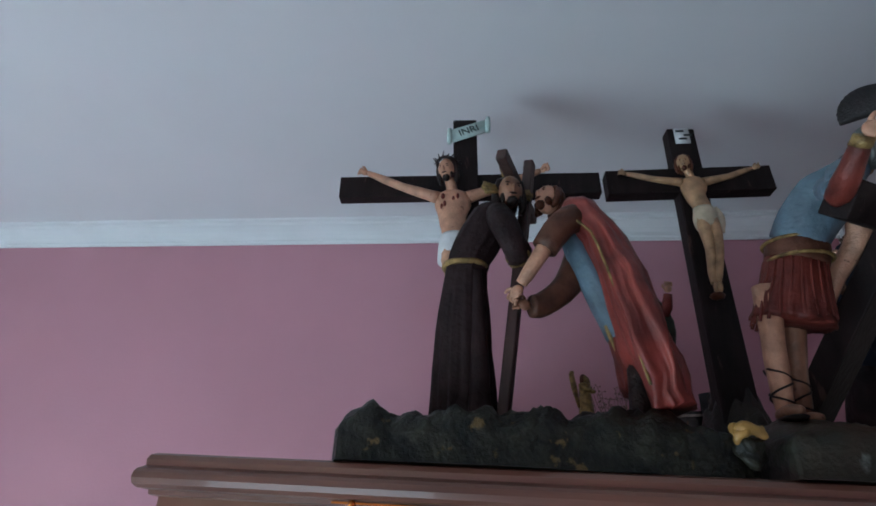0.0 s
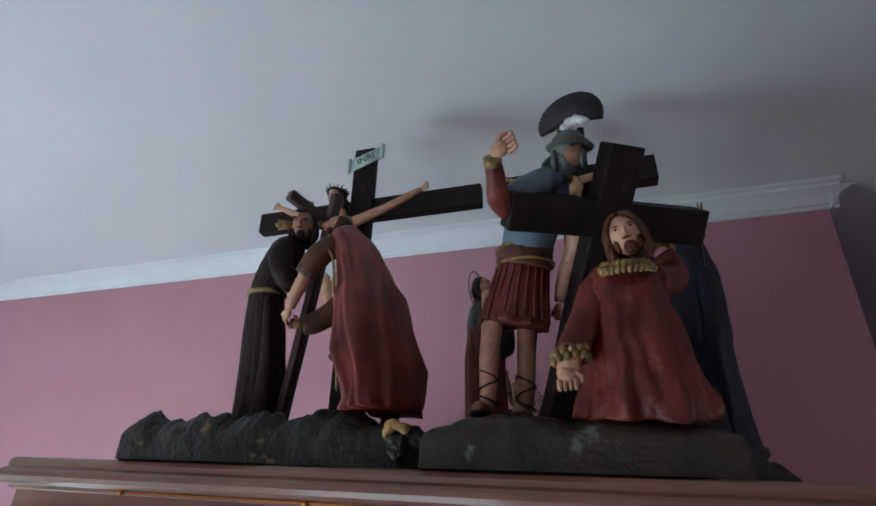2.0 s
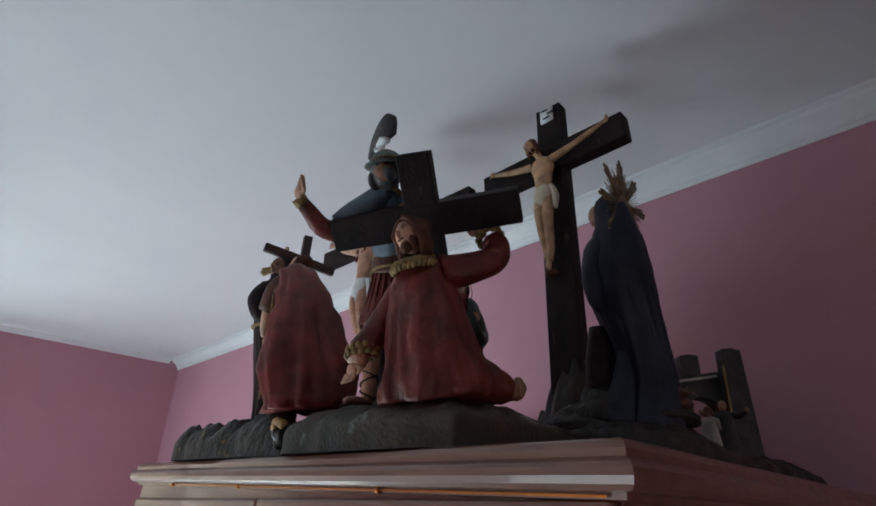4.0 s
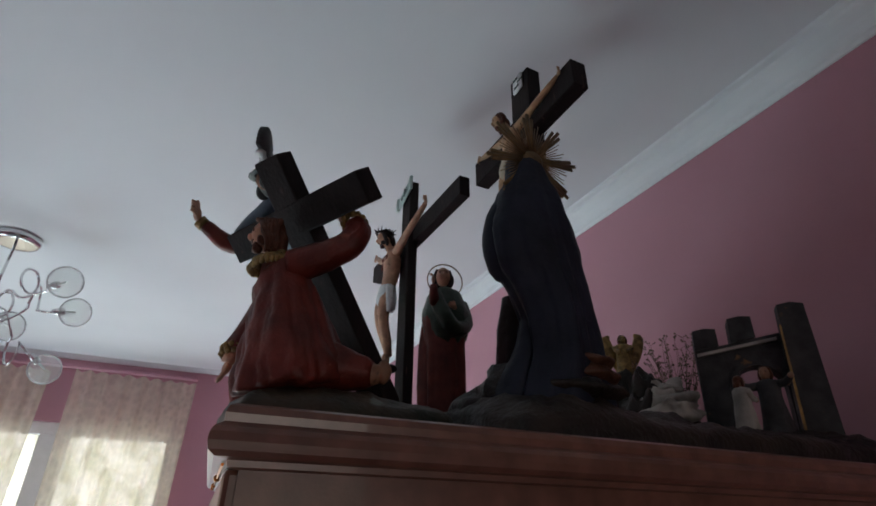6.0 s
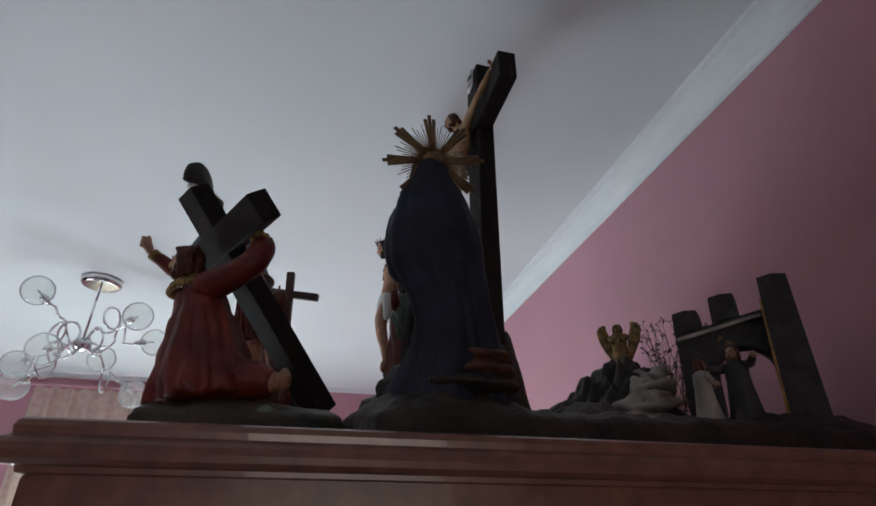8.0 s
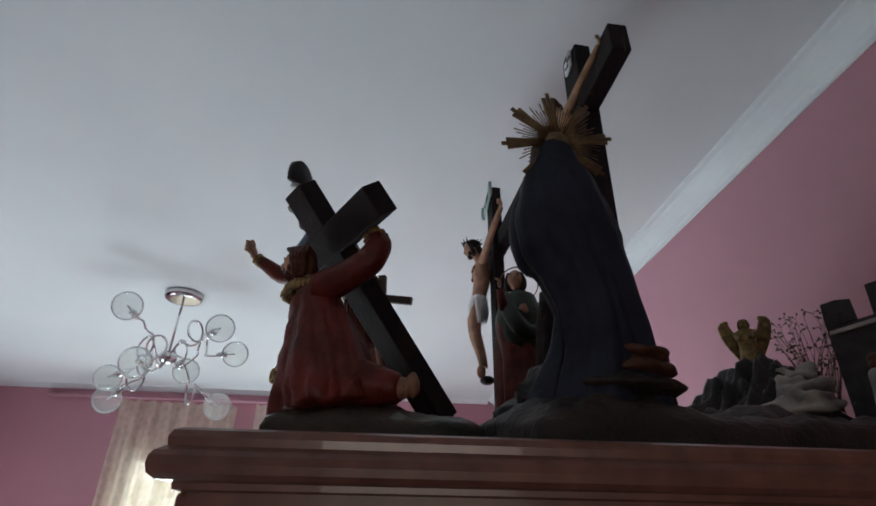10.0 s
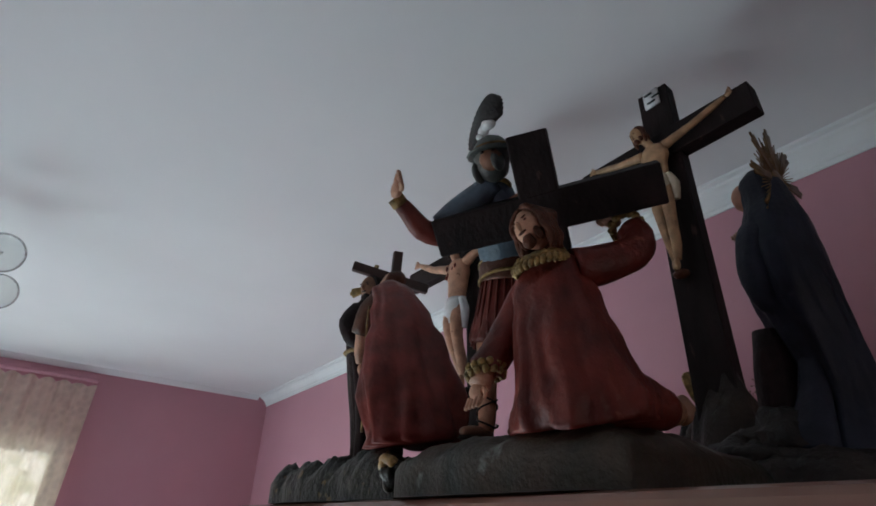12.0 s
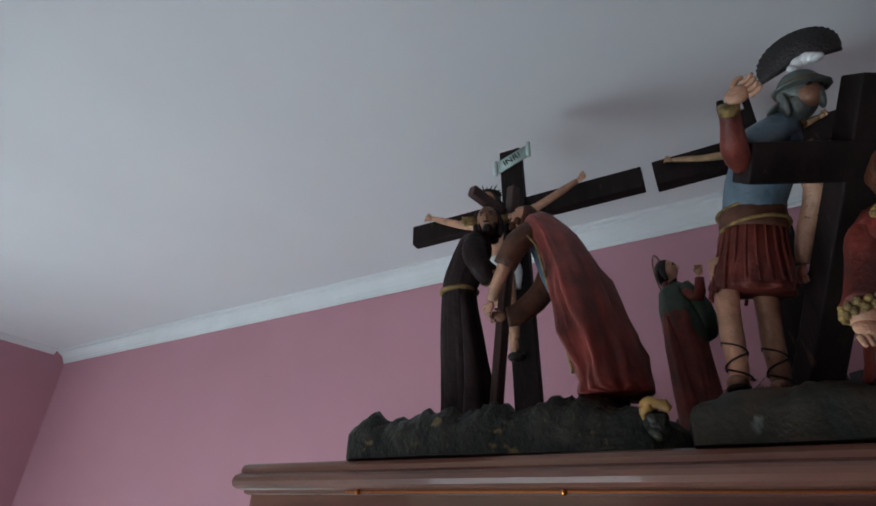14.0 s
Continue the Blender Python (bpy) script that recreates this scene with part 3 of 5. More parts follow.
# ---- grounds on the cabinet ----
def ground_slab(name, x0, x1, y0, y1, h, mat, label, lump, seed, bumps=(), roll=7.0, knob=0.0):
    """A modelled plaster ground with an uneven top and outline; bumps: (x, y, radius, height)."""
    nx, ny = max(14, int((x1 - x0) / 0.004)), max(14, int((y1 - y0) / 0.004))
    verts, faces = [], []
    off = Vector((seed * 3.1, seed * 1.7, seed))
    for i in range(nx + 1):
        for j in range(ny + 1):
            u, v = i / nx * 2 - 1, j / ny * 2 - 1
            x, y = (x0 + x1) / 2 + u * (x1 - x0) / 2, (y0 + y1) / 2 + v * (y1 - y0) / 2
            # square grid drawn to a rounded square
            d = max(abs(u), abs(v))
            k = 1 - 0.07 * (abs(u) * abs(v)) ** 2
            x, y = (x0 + x1) / 2 + (x - (x0 + x1) / 2) * k, (y0 + y1) / 2 + (y - (y0 + y1) / 2) * k
            p = Vector((x, y, 0))
            x += 0.006 * noise.noise(p * 25 + off) * d
            y += 0.006 * noise.noise(p * 25 - off) * d
            edge = min(1.0, (1 - d) * roll)
            z = h * (0.55 + 0.45 * edge ** 0.5) + lump * (0.8 * noise.fractal(p * 46 + off, 0.6, 2.2, 5) + 1.1 * (0.28 - min(0.42, noise.voronoi(p * 55 + off)[0][0]))) * (0.4 + 0.6 * edge)
            if knob:
                q = p + Vector((noise.noise(p * 60), noise.noise(p * 60 + off), 0)) * 0.006
                c1, c2 = noise.voronoi(q * 62 - off)[0][0], noise.voronoi(q * 130 + off)[0][0]
                z += knob * (0.45 - min(0.75, c1 * 1.1)) * (0.5 + 0.5 * edge) + knob * 0.35 * (0.4 - min(0.7, c2))
            for bx, by, br, bh in bumps:
                q = ((x - bx) ** 2 + (y - by) ** 2) / br ** 2
                z += bh * max(0.0, 1 - q) ** 0.8 * (1 + 0.35 * noise.noise(p * 70 - off))
            verts.append((x, y, TOP + settle(x) + max(0.004, z)))
    w = ny + 1
    for i in range(nx):
        for j in range(ny):
            faces.append((i * w + j, (i + 1) * w + j, (i + 1) * w + j + 1, i * w + j + 1))
    rim = [i * w for i in range(nx + 1)] + [nx * w + j for j in range(1, ny + 1)] + [i * w + ny for i in range(nx - 1, -1, -1)] + [j for j in range(ny - 1, 0, -1)]
    low = []
    for r in rim:
        low.append(len(verts))
        verts.append((verts[r][0], verts[r][1], TOP + settle(verts[r][0]) + 0.0005))
    for a in range(len(rim)):
        b = (a + 1) % len(rim)
        faces.append((rim[b], rim[a], low[a], low[b]))
    faces.append(tuple(low))
    c = ((x0 + x1) / 2, (y0 + y1) / 2, TOP)
    me = bpy.data.meshes.new(name)
    me.from_pydata([(p[0] - c[0], p[1] - c[1], p[2] - c[2]) for p in verts], [], faces)
    me.materials.append(mat)
    for p in me.polygons:
        p.use_smooth = True
    ob = new(name, me)
    ob.location = c
    return tagged(ob, label, "base")


ground_slab("rocky_base", 0.193, 0.497, 0.628, 0.775, 0.035, M_ROCK, "dark mossy modelled rock base on the cabinet", 0.007, 2,
            [(0.215, 0.650, 0.022, 0.009), (0.262, 0.645, 0.020, 0.006), (0.300, 0.642, 0.022, 0.008), (0.345, 0.648, 0.026, 0.011), (0.392, 0.644, 0.022, 0.009), (0.425, 0.655, 0.030, 0.012), (0.29, 0.70, 0.05, 0.006), (0.45, 0.71, 0.04, 0.010)], 5.0, 0.009)
ground_slab("smooth_base", 0.500, 0.728, 0.612, 0.792, 0.036, M_OLIVE, "greenish brown modelled ground with pale window sheen in its colour", 0.0035, 5, [(0.557, 0.70, 0.06, 0.014), (0.66, 0.69, 0.07, 0.006), (0.545, 0.632, 0.022, 0.004), (0.59, 0.630, 0.026, 0.005), (0.645, 0.628, 0.024, 0.004)], 3.6)
ground_slab("stone_base", 0.43, 0.805, 0.784, 1.335, 0.030, M_SLATE, "dark slate-coloured modelled ground with white specks", 0.005, 8,
            [(0.615, 0.955, 0.045, 0.075), (0.640, 0.940, 0.045, 0.045), (0.59, 0.97, 0.04, 0.04), (0.735, 0.870, 0.075, 0.014), (0.70, 1.02, 0.04, 0.022), (0.64, 1.05, 0.05, 0.02), (0.47, 1.15, 0.12, 0.070), (0.485, 1.20, 0.09, 0.040), (0.57, 1.17, 0.06, 0.05), (0.68, 1.24, 0.10, 0.02), (0.50, 0.88, 0.05, 0.008), (0.72, 0.800, 0.05, 0.010), (0.66, 0.798, 0.05, 0.008)])
S = Sculpt()
S.ball((0.487, 0.626, 1.8835), (0.0095, 0.0050, 0.0045), M_OCHRE, rough=0.007, freq=120, nu=24, nv=16)
S.ball((0.480, 0.628, 1.8825), (0.0065, 0.006, 0.006), M_OCHRE, rough=0.006, freq=130, nu=24, nv=16)
S.ball((0.484, 0.629, 1.872), (0.010, 0.008, 0.010), M_ROCK, rough=0.005, freq=120, nu=20, nv=12)
S.make("ochre_rock", (0.487, 0.622, 1.865), "ochre yellow rock between two modelled grounds", "rock")
S = Sculpt()
for x, y, z, a, b, h in ((0.585, 1.165, 1.945, 0.038, 0.026, 0.014), (0.60, 1.15, 1.925, 0.042, 0.028, 0.013), (0.560, 1.185, 1.965, 0.032, 0.026, 0.014), (0.585, 1.145, 1.905, 0.045, 0.03, 0.014)):
    S.ball((x, y, z), (a, b, h), M_PALESTONE, rough=0.016, freq=75, nu=30, nv=18)
S.make("pale_rock", (0.585, 1.16, 1.90), "pale grey layered rock pile", "rock")


# ---- crosses ----
def cross(name, foot, head_, arm_a, arm_b, w, d, mat, side, label, foot_w=None):
    """A wooden cross: an upright from foot to head_, a bar from arm_a to arm_b."""
    ob = thing(name, foot, label, "cross", "crosses on the cabinet")
    bm = bmesh.new()
    beam(bm, foot, head_, w, d, side, 0.0015)
    if foot_w:
        z_mid = (foot[2] + head_[2]) / 2
        for v in bm.verts:
            if v.co.z < z_mid:
                v.co.x = foot[0] + (v.co.x - foot[0]) * foot_w
                v.co.y = foot[1] + (v.co.y - foot[1]) * foot_w
    part("upright", bm, mat, ob)
    bm = bmesh.new()
    up = Vector(head_) - Vector(foot)
    beam(bm, arm_a, arm_b, w * 1.003, d * 1.05, up, 0.0015)
    part("crossbar", bm, mat, ob)
    return ob


def lettering(text, m, size, mat, parent):
    cu = bpy.data.curves.new("lettering", "FONT")
    cu.body, cu.size, cu.extrude, cu.align_x, cu.align_y = text, size, 0.0004, "CENTER", "CENTER"
    tmp = bpy.data.objects.new("lettering", cu)
    scene.collection.objects.link(tmp)
    me = bpy.data.meshes.new_from_object(tmp.evaluated_get(bpy.context.evaluated_depsgraph_get()))
    bpy.data.objects.remove(tmp)
    me.materials.clear()
    me.materials.append(mat)
    ob = new("lettering", me)
    ob.matrix_world = m
    ob.parent = parent
    ob.matrix_parent_inverse = Matrix.Translation(-Vector(parent.location))
    return tagged(ob, "dark painted letters")


# tall cross with the pale plaque
CA = cross("tall_cross", (0.292, 0.900, TOP + 0.001), (0.279, 0.900, 2.389), (0.0945, 0.900, 2.268), (0.4775, 0.918, 2.279), 0.036, 0.018, M_DARKWOOD, (1, 0.05, 0), "tall dark wooden cross with a pale plaque")
S = Sculpt()
ang = radians(21)
c0 = Vector((0.286, 0.886, 2.362))
ex = Vector((math.cos(ang), 0.04, math.sin(ang)))
S.slab(c0 - ex * 0.030, c0 + ex * 0.030, 0.022, 0.003, (0, 0, 1), M_PLAQUE)
for sgn in (-1, 1):
    S.tube([c0 + ex * 0.031 * sgn + Vector((0, -0.001, -0.013)), c0 + ex * 0.031 * sgn + Vector((0, -0.002, 0)), c0 + ex * 0.031 * sgn + Vector((0, -0.001, 0.014))], [0.0035, 0.004, 0.0035], M_PLAQUE, seg=8)
pl = S.make("plaque", c0, "pale green scroll plaque", parent=CA)
mt = Matrix.Translation(c0 + Vector((0, -0.0022, 0))) @ Matrix(((ex.x, -math.sin(ang), 0, 0), (0, 0, -1, 0), (ex.z, math.cos(ang), 0, 0), (0, 0, 0, 1)))
lettering("INRI", mt, 0.017, M_INK, CA)

# second cross
CB = cross("crucifix_cross", (0.617, 0.948, 1.90), (0.617, 0.948, 2.397), (0.492, 0.941, 2.293), (0.735, 0.948, 2.302), 0.042, 0.022, M_DARKWOOD, (1, 0.06, 0), "dark brown wooden cross with a small white plate", 1.12)
S = Sculpt()
S.slab((0.617, 0.935, 2.367), (0.617, 0.935, 2.395), 0.022, 0.003, (1, 0, 0), M_WHITE)
S.make("plaque", (0.617, 0.935, 2.381), "white plate with dark worn marks", parent=CB)
for i, (a, b) in enumerate(((0.608, 2.389), (0.619, 2.381), (0.611, 2.374))):
    S = Sculpt()
    S.slab((a, 0.9328, b), (a + 0.012, 0.9328, b), 0.003, 0.001, (0, 0, 1), M_INK)
    S.make("mark", (a, 0.9328, b), parent=CB)

# cross carried by the kneeling statuette
CC = cross("carried_cross", (0.588, 0.768, 1.9005), (0.674, 0.612, 2.106), (0.577, 0.603, 2.052), (0.732, 0.694, 2.0655), 0.031, 0.022, M_DARKWOOD, (0.156, 0.091, 0.018), "heavy black-brown cross leaning on a kneeling statuette")
# small cross on the shoulder of the dark robed statuette
CD = cross("small_cross", (0.323, 0.708, 1.893), (0.357, 0.699, 2.162), (0.326, 0.651, 2.138), (0.361, 0.746, 2.120), 0.012, 0.010, M_BROWNWOOD, (0.3, 0.9, 0), "small brown wooden cross held by a robed statuette")


# ---- statuettes ----
def crucified(name, head_c, hand_l, hand_r, chest, hips, knees, feet, r, skin, hair, cloth, thorn, label):
    """A figure hung on a cross, front towards -y."""
    S = Sculpt()
    hc, ch, hp, kn, ft = Vector(head_c), Vector(chest), Vector(hips), Vector(knees), Vector(feet)
    S.tube([hp + Vector((0, 0, -r * 0.6)), hp + Vector((0, 0, r * 0.8)), ch + Vector((0, 0, -r * 1.5)), ch, ch + Vector((0, 0, r * 1.1)), ch + Vector((0, 0, r * 1.7))],
           [(r * 1.25, r * 0.95), (r * 1.15, r * 0.85), (r * 1.3, r), (r * 1.75, r * 1.05), (r * 1.5, r * 0.8), (r * 0.5, r * 0.5)], skin, seg=18)
    S.tube([ch + Vector((0, 0, r * 1.2)), (hc + ch) / 2 + Vector((0, 0, r * 0.8)), hc], [r * 0.55, r * 0.5, r * 0.5], skin, seg=10)
    for hand, sg in ((hand_l, -1), (hand_r, 1)):
        hd = Vector(hand)
        sh = ch + Vector((sg * r * 1.4, 0, r * 0.9))
        el = (sh + hd) / 2 + Vector((0, -r * 0.25, -r * 0.35))
        S.tube([sh, (sh + el) / 2, el, (el + hd) / 2, hd], [r * 0.62, r * 0.5, r * 0.42, r * 0.40, r * 0.28], skin, side=(0, 1, 0), seg=12)
        S.hand(hd + Vector((sg * r * 0.4, -r * 0.1, r * 0.1)), (sg, -0.3, 0.25), r * 0.42, skin)
    for sg in (-1, 1):
        k2 = kn + Vector((sg * r * 0.5, 0, 0))
        f2 = ft + Vector((sg * r * 0.18, -r * 0.3 * (sg > 0), 0))
        S.tube([hp + Vector((sg * r * 0.6, 0, 0)), (hp + k2) / 2 + Vector((sg * r * 0.35, -r * 0.3, 0)), k2, (k2 + f2) / 2 + Vector((0, r * 0.15, 0)), f2 + Vector((0, 0, r * 0.5))], [r * 0.80, r * 0.78, r * 0.62, r * 0.58, r * 0.40], skin, seg=12)
        S.ball(f2 + Vector((0, -r * 0.3, -r * 0.1)), (r * 0.32, r * 0.4, r * 0.75), skin, nu=10, nv=7)
    S.tube([hp + Vector((0, -r * 0.1, -r * 2.3)), hp + Vector((0, -r * 0.1, -r * 0.8)), hp + Vector((0, 0, r * 0.7))], [(r * 1.35, r * 1.05), (r * 1.5, r * 1.2), (r * 1.25, r * 1.0)], cloth, seg=26, fold=0.10, k=8, ph=1)
    S.tube([hp + Vector((r * 1.3, -r * 0.3, r * 0.5)), hp + Vector((r * 1.8, -r * 0.3, -r)), hp + Vector((r * 1.6, -r * 0.2, -r * 3))], [r * 0.4, r * 0.5, r * 0.35], cloth, seg=10, fold=0.2, k=5)
    S.ball(ft + Vector((0, r * 0.2, -r * 1.0)), (r * 0.9, r * 0.8, r * 0.5), hair)
    S.head(hc, r * 0.85, (-0.35, -0.9, -0.35), skin, hair, hair, 1.0)
    if thorn:
        for dx, dz, w in ((-0.9, 0.5, 0.20), (-0.7, -0.3, 0.16), (0.1, 0.2, 0.18), (0.5, 0.5, 0.15), (-1.0, -0.6, 0.12)):
            S.ball(ch + Vector((dx * r, -r * 0.92, dz * r)), (r * w, r * 0.16, r * 0.32), M_RED, rough=r * 0.05, freq=200, nu=8, nv=6)
        for i in range(16):
            a = 2 * math.pi * i / 16
            b = hc + Vector((math.cos(a) * r * 1.0, math.sin(a) * r * 1.05, r * 0.75))
            S.tube([b, b + Vector((math.cos(a + 0.6) * r * 0.45, math.sin(a + 0.6) * r * 0.45, r * (0.15 + 0.18 * (i % 3))))], [r * 0.10, r * 0.03], hair, seg=5)
        for i in range(2):
            pts = [hc + Vector((math.cos(a) * r * 1.02, math.sin(a) * r * 1.08, r * (0.72 + 0.1 * math.sin(3 * a + i * 2)))) for a in [2 * math.pi * j / 12 for j in range(13)]]
            S.tube(pts, [r * 0.12] * 13, hair, side=(0, 0, 1), seg=6)
    return S.make(name, hp, label, "statuette", "statuettes on the cabinet")


crucified("hanging_figure", (0.257, 0.860, 2.272), (0.138, 0.886, 2.288), (0.388, 0.887, 2.286), (0.265, 0.875, 2.222), (0.269, 0.869, 2.160), (0.276, 0.860, 2.100), (0.284, 0.874, 2.036), 0.0145, M_SKIN, M_HAIR, M_WHITE, True,
          "pale painted plaster figure with white loincloth on the tall cross")
crucified("hanging_figure", (0.600, 0.911, 2.312), (0.521, 0.926, 2.305), (0.707, 0.936, 2.317), (0.612, 0.922, 2.275), (0.616, 0.916, 2.228), (0.617, 0.911, 2.168), (0.614, 0.923, 2.117), 0.0108, M_TAN, M_BROWNHAIR, M_CREAM, False,
          "aged tan plaster figure with cloth wrap on a dark cross")

# dark robed statuette
S = Sculpt()
S.tube([(0.290, 0.722, 1.884), (0.290, 0.718, 1.93), (0.290, 0.707, 1.98), (0.293, 0.691, 2.035), (0.303, 0.686, 2.06), (0.317, 0.681, 2.083), (0.328, 0.678, 2.097)],
       [(0.0295, 0.023), (0.026, 0.021), (0.0235, 0.019), (0.0185, 0.016), (0.0205, 0.018), (0.020, 0.018), (0.008, 0.008)], M_BLACKROBE, seg=80, fold=0.13, k=10, ph=0.6, twist=1.5)
S.tube([(0.306, 0.700, 1.886), (0.305, 0.698, 1.94), (0.303, 0.690, 1.99), (0.302, 0.680, 2.03)], [(0.012, 0.009), (0.009, 0.007), (0.007, 0.006), (0.005, 0.004)], M_BLACKROBE, seg=20, fold=0.18, k=5)
S.tube([(0.292 + 0.0195 * math.cos(a), 0.691 + 0.017 * math.sin(a), 2.037) for a in [2 * math.pi * i / 14 for i in range(15)]], [0.0028] * 15, M_GOLD, side=(0, 0, 1), seg=8, rough=0.001)
S.tube([(0.322, 0.668, 2.082), (0.327, 0.655, 2.062), (0.335, 0.656, 2.043), (0.340, 0.666, 2.036)], [0.0115, 0.0125, 0.0115, 0.0115], M_BLACKROBE, seg=20, fold=0.12, k=6, fold_from=1)
S.tube([(0.338, 0.664, 2.038), (0.3415, 0.669, 2.0345)], [0.0118, 0.0118], M_GOLD, seg=12, rough=0.001)
S.hand((0.342, 0.672, 2.034), (0.4, 0.6, 0.1), 0.006, M_DARKSKIN)
S.head((0.334, 0.676, 2.110), 0.0122, (0.25, -0.92, -0.15), M_DARKSKIN, M_HAIR, M_HAIR, 1.1)
# three gilt rays round the head
for tip, sd in (((0.308, 0.661, 2.107), (0, 0, 1)), ((0.331, 0.682, 2.147), (1, 0, 0)), ((0.357, 0.692, 2.116), (0, 0, 1))):
    c, t_ = Vector((0.334, 0.680, 2.114)), Vector(tip)
    w_ = (t_ - c).normalized()
    v_ = (Vector(sd) - w_ * Vector(sd).dot(w_)).normalized()
    for k_ in (-1, 0, 1):
        S.slab(c + w_ * 0.010 + v_ * (0.0018 * k_), t_ + v_ * (0.0042 * k_) - w_ * (0.0025 * abs(k_)), 0.0036, 0.0022, v_, M_GOLD, 1.2)
S.make("robed_statuette", (0.290, 0.715, 1.89), "plaster statuette in chipped black-purple robe holding a small cross", "statuette", "statuettes on the cabinet")

# bent statuette with the red cape
S = Sculpt()
h_ = (0.36, 0.93, 0)
S.tube([(0.388, 0.672, 2.090), (0.400, 0.669, 2.079), (0.418, 0.669, 2.046), (0.434, 0.671, 1.995), (0.447, 0.675, 1.943), (0.4525, 0.6765, 1.906)],
       [(0.013, 0.009), (0.025, 0.014), (0.034, 0.018), (0.042, 0.019), (0.048, 0.019), (0.051, 0.018)], M_SCARLET, side=h_, seg=72, fold=0.24, k=5, ph=0.4, fold_from=1, twist=1.0, rough=0.0035)
S.tube([(0.382, 0.652, 2.072), (0.398, 0.640, 2.045), (0.412, 0.634, 1.990), (0.426, 0.630, 1.915)], [0.0012] * 4, M_GOLD, seg=6, rough=0.0015)
S.tube([(0.390, 0.684, 2.072), (0.402, 0.686, 2.036), (0.416, 0.688, 1.998), (0.427, 0.690, 1.972)], [(0.014, 0.012), (0.016, 0.014), (0.016, 0.014), (0.018, 0.015)], M_BLUE, side=h_, seg=28, fold=0.10, k=8)
S.tube([(0.426, 0.690, 1.985), (0.434, 0.690, 1.955), (0.440, 0.690, 1.922)], [(0.018, 0.015), (0.022, 0.017), (0.025, 0.018)], M_MAROON, side=h_, seg=40, fold=0.14, k=10, fold_from=1)
for i in range(3):
    S.tube([(0.409 + i * 0.004, 0.682 + i * 0.003, 2.0), (0.413 + i * 0.004, 0.681 + i * 0.003, 1.975), (0.417 + i * 0.004, 0.682 + i * 0.003, 1.955)], [0.0018, 0.003, 0.001], M_GOLD, seg=6)
S.tube([(0.394, 0.662, 2.074), (0.377, 0.653, 2.060), (0.361, 0.654, 2.037)], [0.013, 0.0125, 0.0115], M_BROWNCLOTH, seg=18, fold=0.08, k=6)
S.tube([(0.364, 0.654, 2.042), (0.350, 0.660, 2.022), (0.341, 0.667, 2.010)], [0.0075, 0.0065, 0.005], M_SKIN, seg=12)
S.hand((0.337, 0.670, 2.004), (-0.6, 0.3, -0.7), 0.0065, M_SKIN)
S.tube([(0.402, 0.695, 2.062), (0.385, 0.695, 2.022), (0.362, 0.688, 2.000), (0.350, 0.684, 1.996)], [0.013, 0.0125, 0.011, 0.010], M_BROWNCLOTH, seg=18, fold=0.08, k=6)
S.hand((0.344, 0.680, 1.996), (-0.8, -0.3, 0.1), 0.006, M_DARKSKIN)
S.head((0.371, 0.684, 2.106), 0.0115, (-0.75, -0.55, 0.25), M_SKIN, M_BROWNHAIR, M_BROWNHAIR, 0.8)
for x, y in ((0.428, 0.668), (0.446, 0.702)):
    S.tube([(x + 0.004, y + 0.004, 1.945), (x, y, 1.915), (x - 0.001, y - 0.001, 1.893)], [0.010, 0.0085, 0.009], M_HAIR, seg=12)
    S.ball((x - 0.008, y - 0.006, 1.893), (0.015, 0.009, 0.006), M_HAIR, nu=10, nv=7)
S.make("caped_statuette", (0.435, 0.69, 1.89), "plaster statuette stooping in a red cape with gold edge", "statuette", "statuettes on the cabinet")

# soldier
S = Sculpt()
for (fx, fy), hip in (((0.541, 0.686), (0.549, 0.682)), ((0.569, 0.714), (0.578, 0.700))):
    z0 = 1.902
    S.tube([(fx, fy, z0 + 0.006), (fx + 0.001, fy, z0 + 0.022), (fx + 0.002, fy - 0.001, z0 + 0.045), (fx * 0.6 + hip[0] * 0.4, fy * 0.6 + hip[1] * 0.4, z0 + 0.062), (hip[0], hip[1], z0 + 0.11)], [0.0062, 0.0078, 0.0088, 0.0088, 0.0115], M_SKIN if fx < 0.56 else M_DARKSKIN, seg=16)
    S.ball((fx - 0.002, fy - 0.010, z0 + 0.004), (0.008, 0.018, 0.006), M_DARKSKIN, nu=12, nv=7)
    S.ball((fx - 0.002, fy - 0.010, z0 - 0.001), (0.0095, 0.020, 0.003), M_HAIR, nu=12, nv=6)
    for sg in (1, -1):
        S.tube([(fx + 0.001 + 0.0088 * math.cos(sg * a), fy + 0.0088 * math.sin(sg * a), z0 + 0.008 + 0.0035 * a) for a in [0.7 * i for i in range(14)]], [0.0009] * 14, M_HAIR, side=(0, 0, 1), seg=5)
S.tube([(0.565, 0.686, 1.981), (0.568, 0.684, 1.995), (0.573, 0.681, 2.02), (0.577, 0.678, 2.038)], [(0.032, 0.025), (0.030, 0.0235), (0.0255, 0.0195), (0.0230, 0.0175)], M_MAROON, seg=88, fold=0.11, k=15)
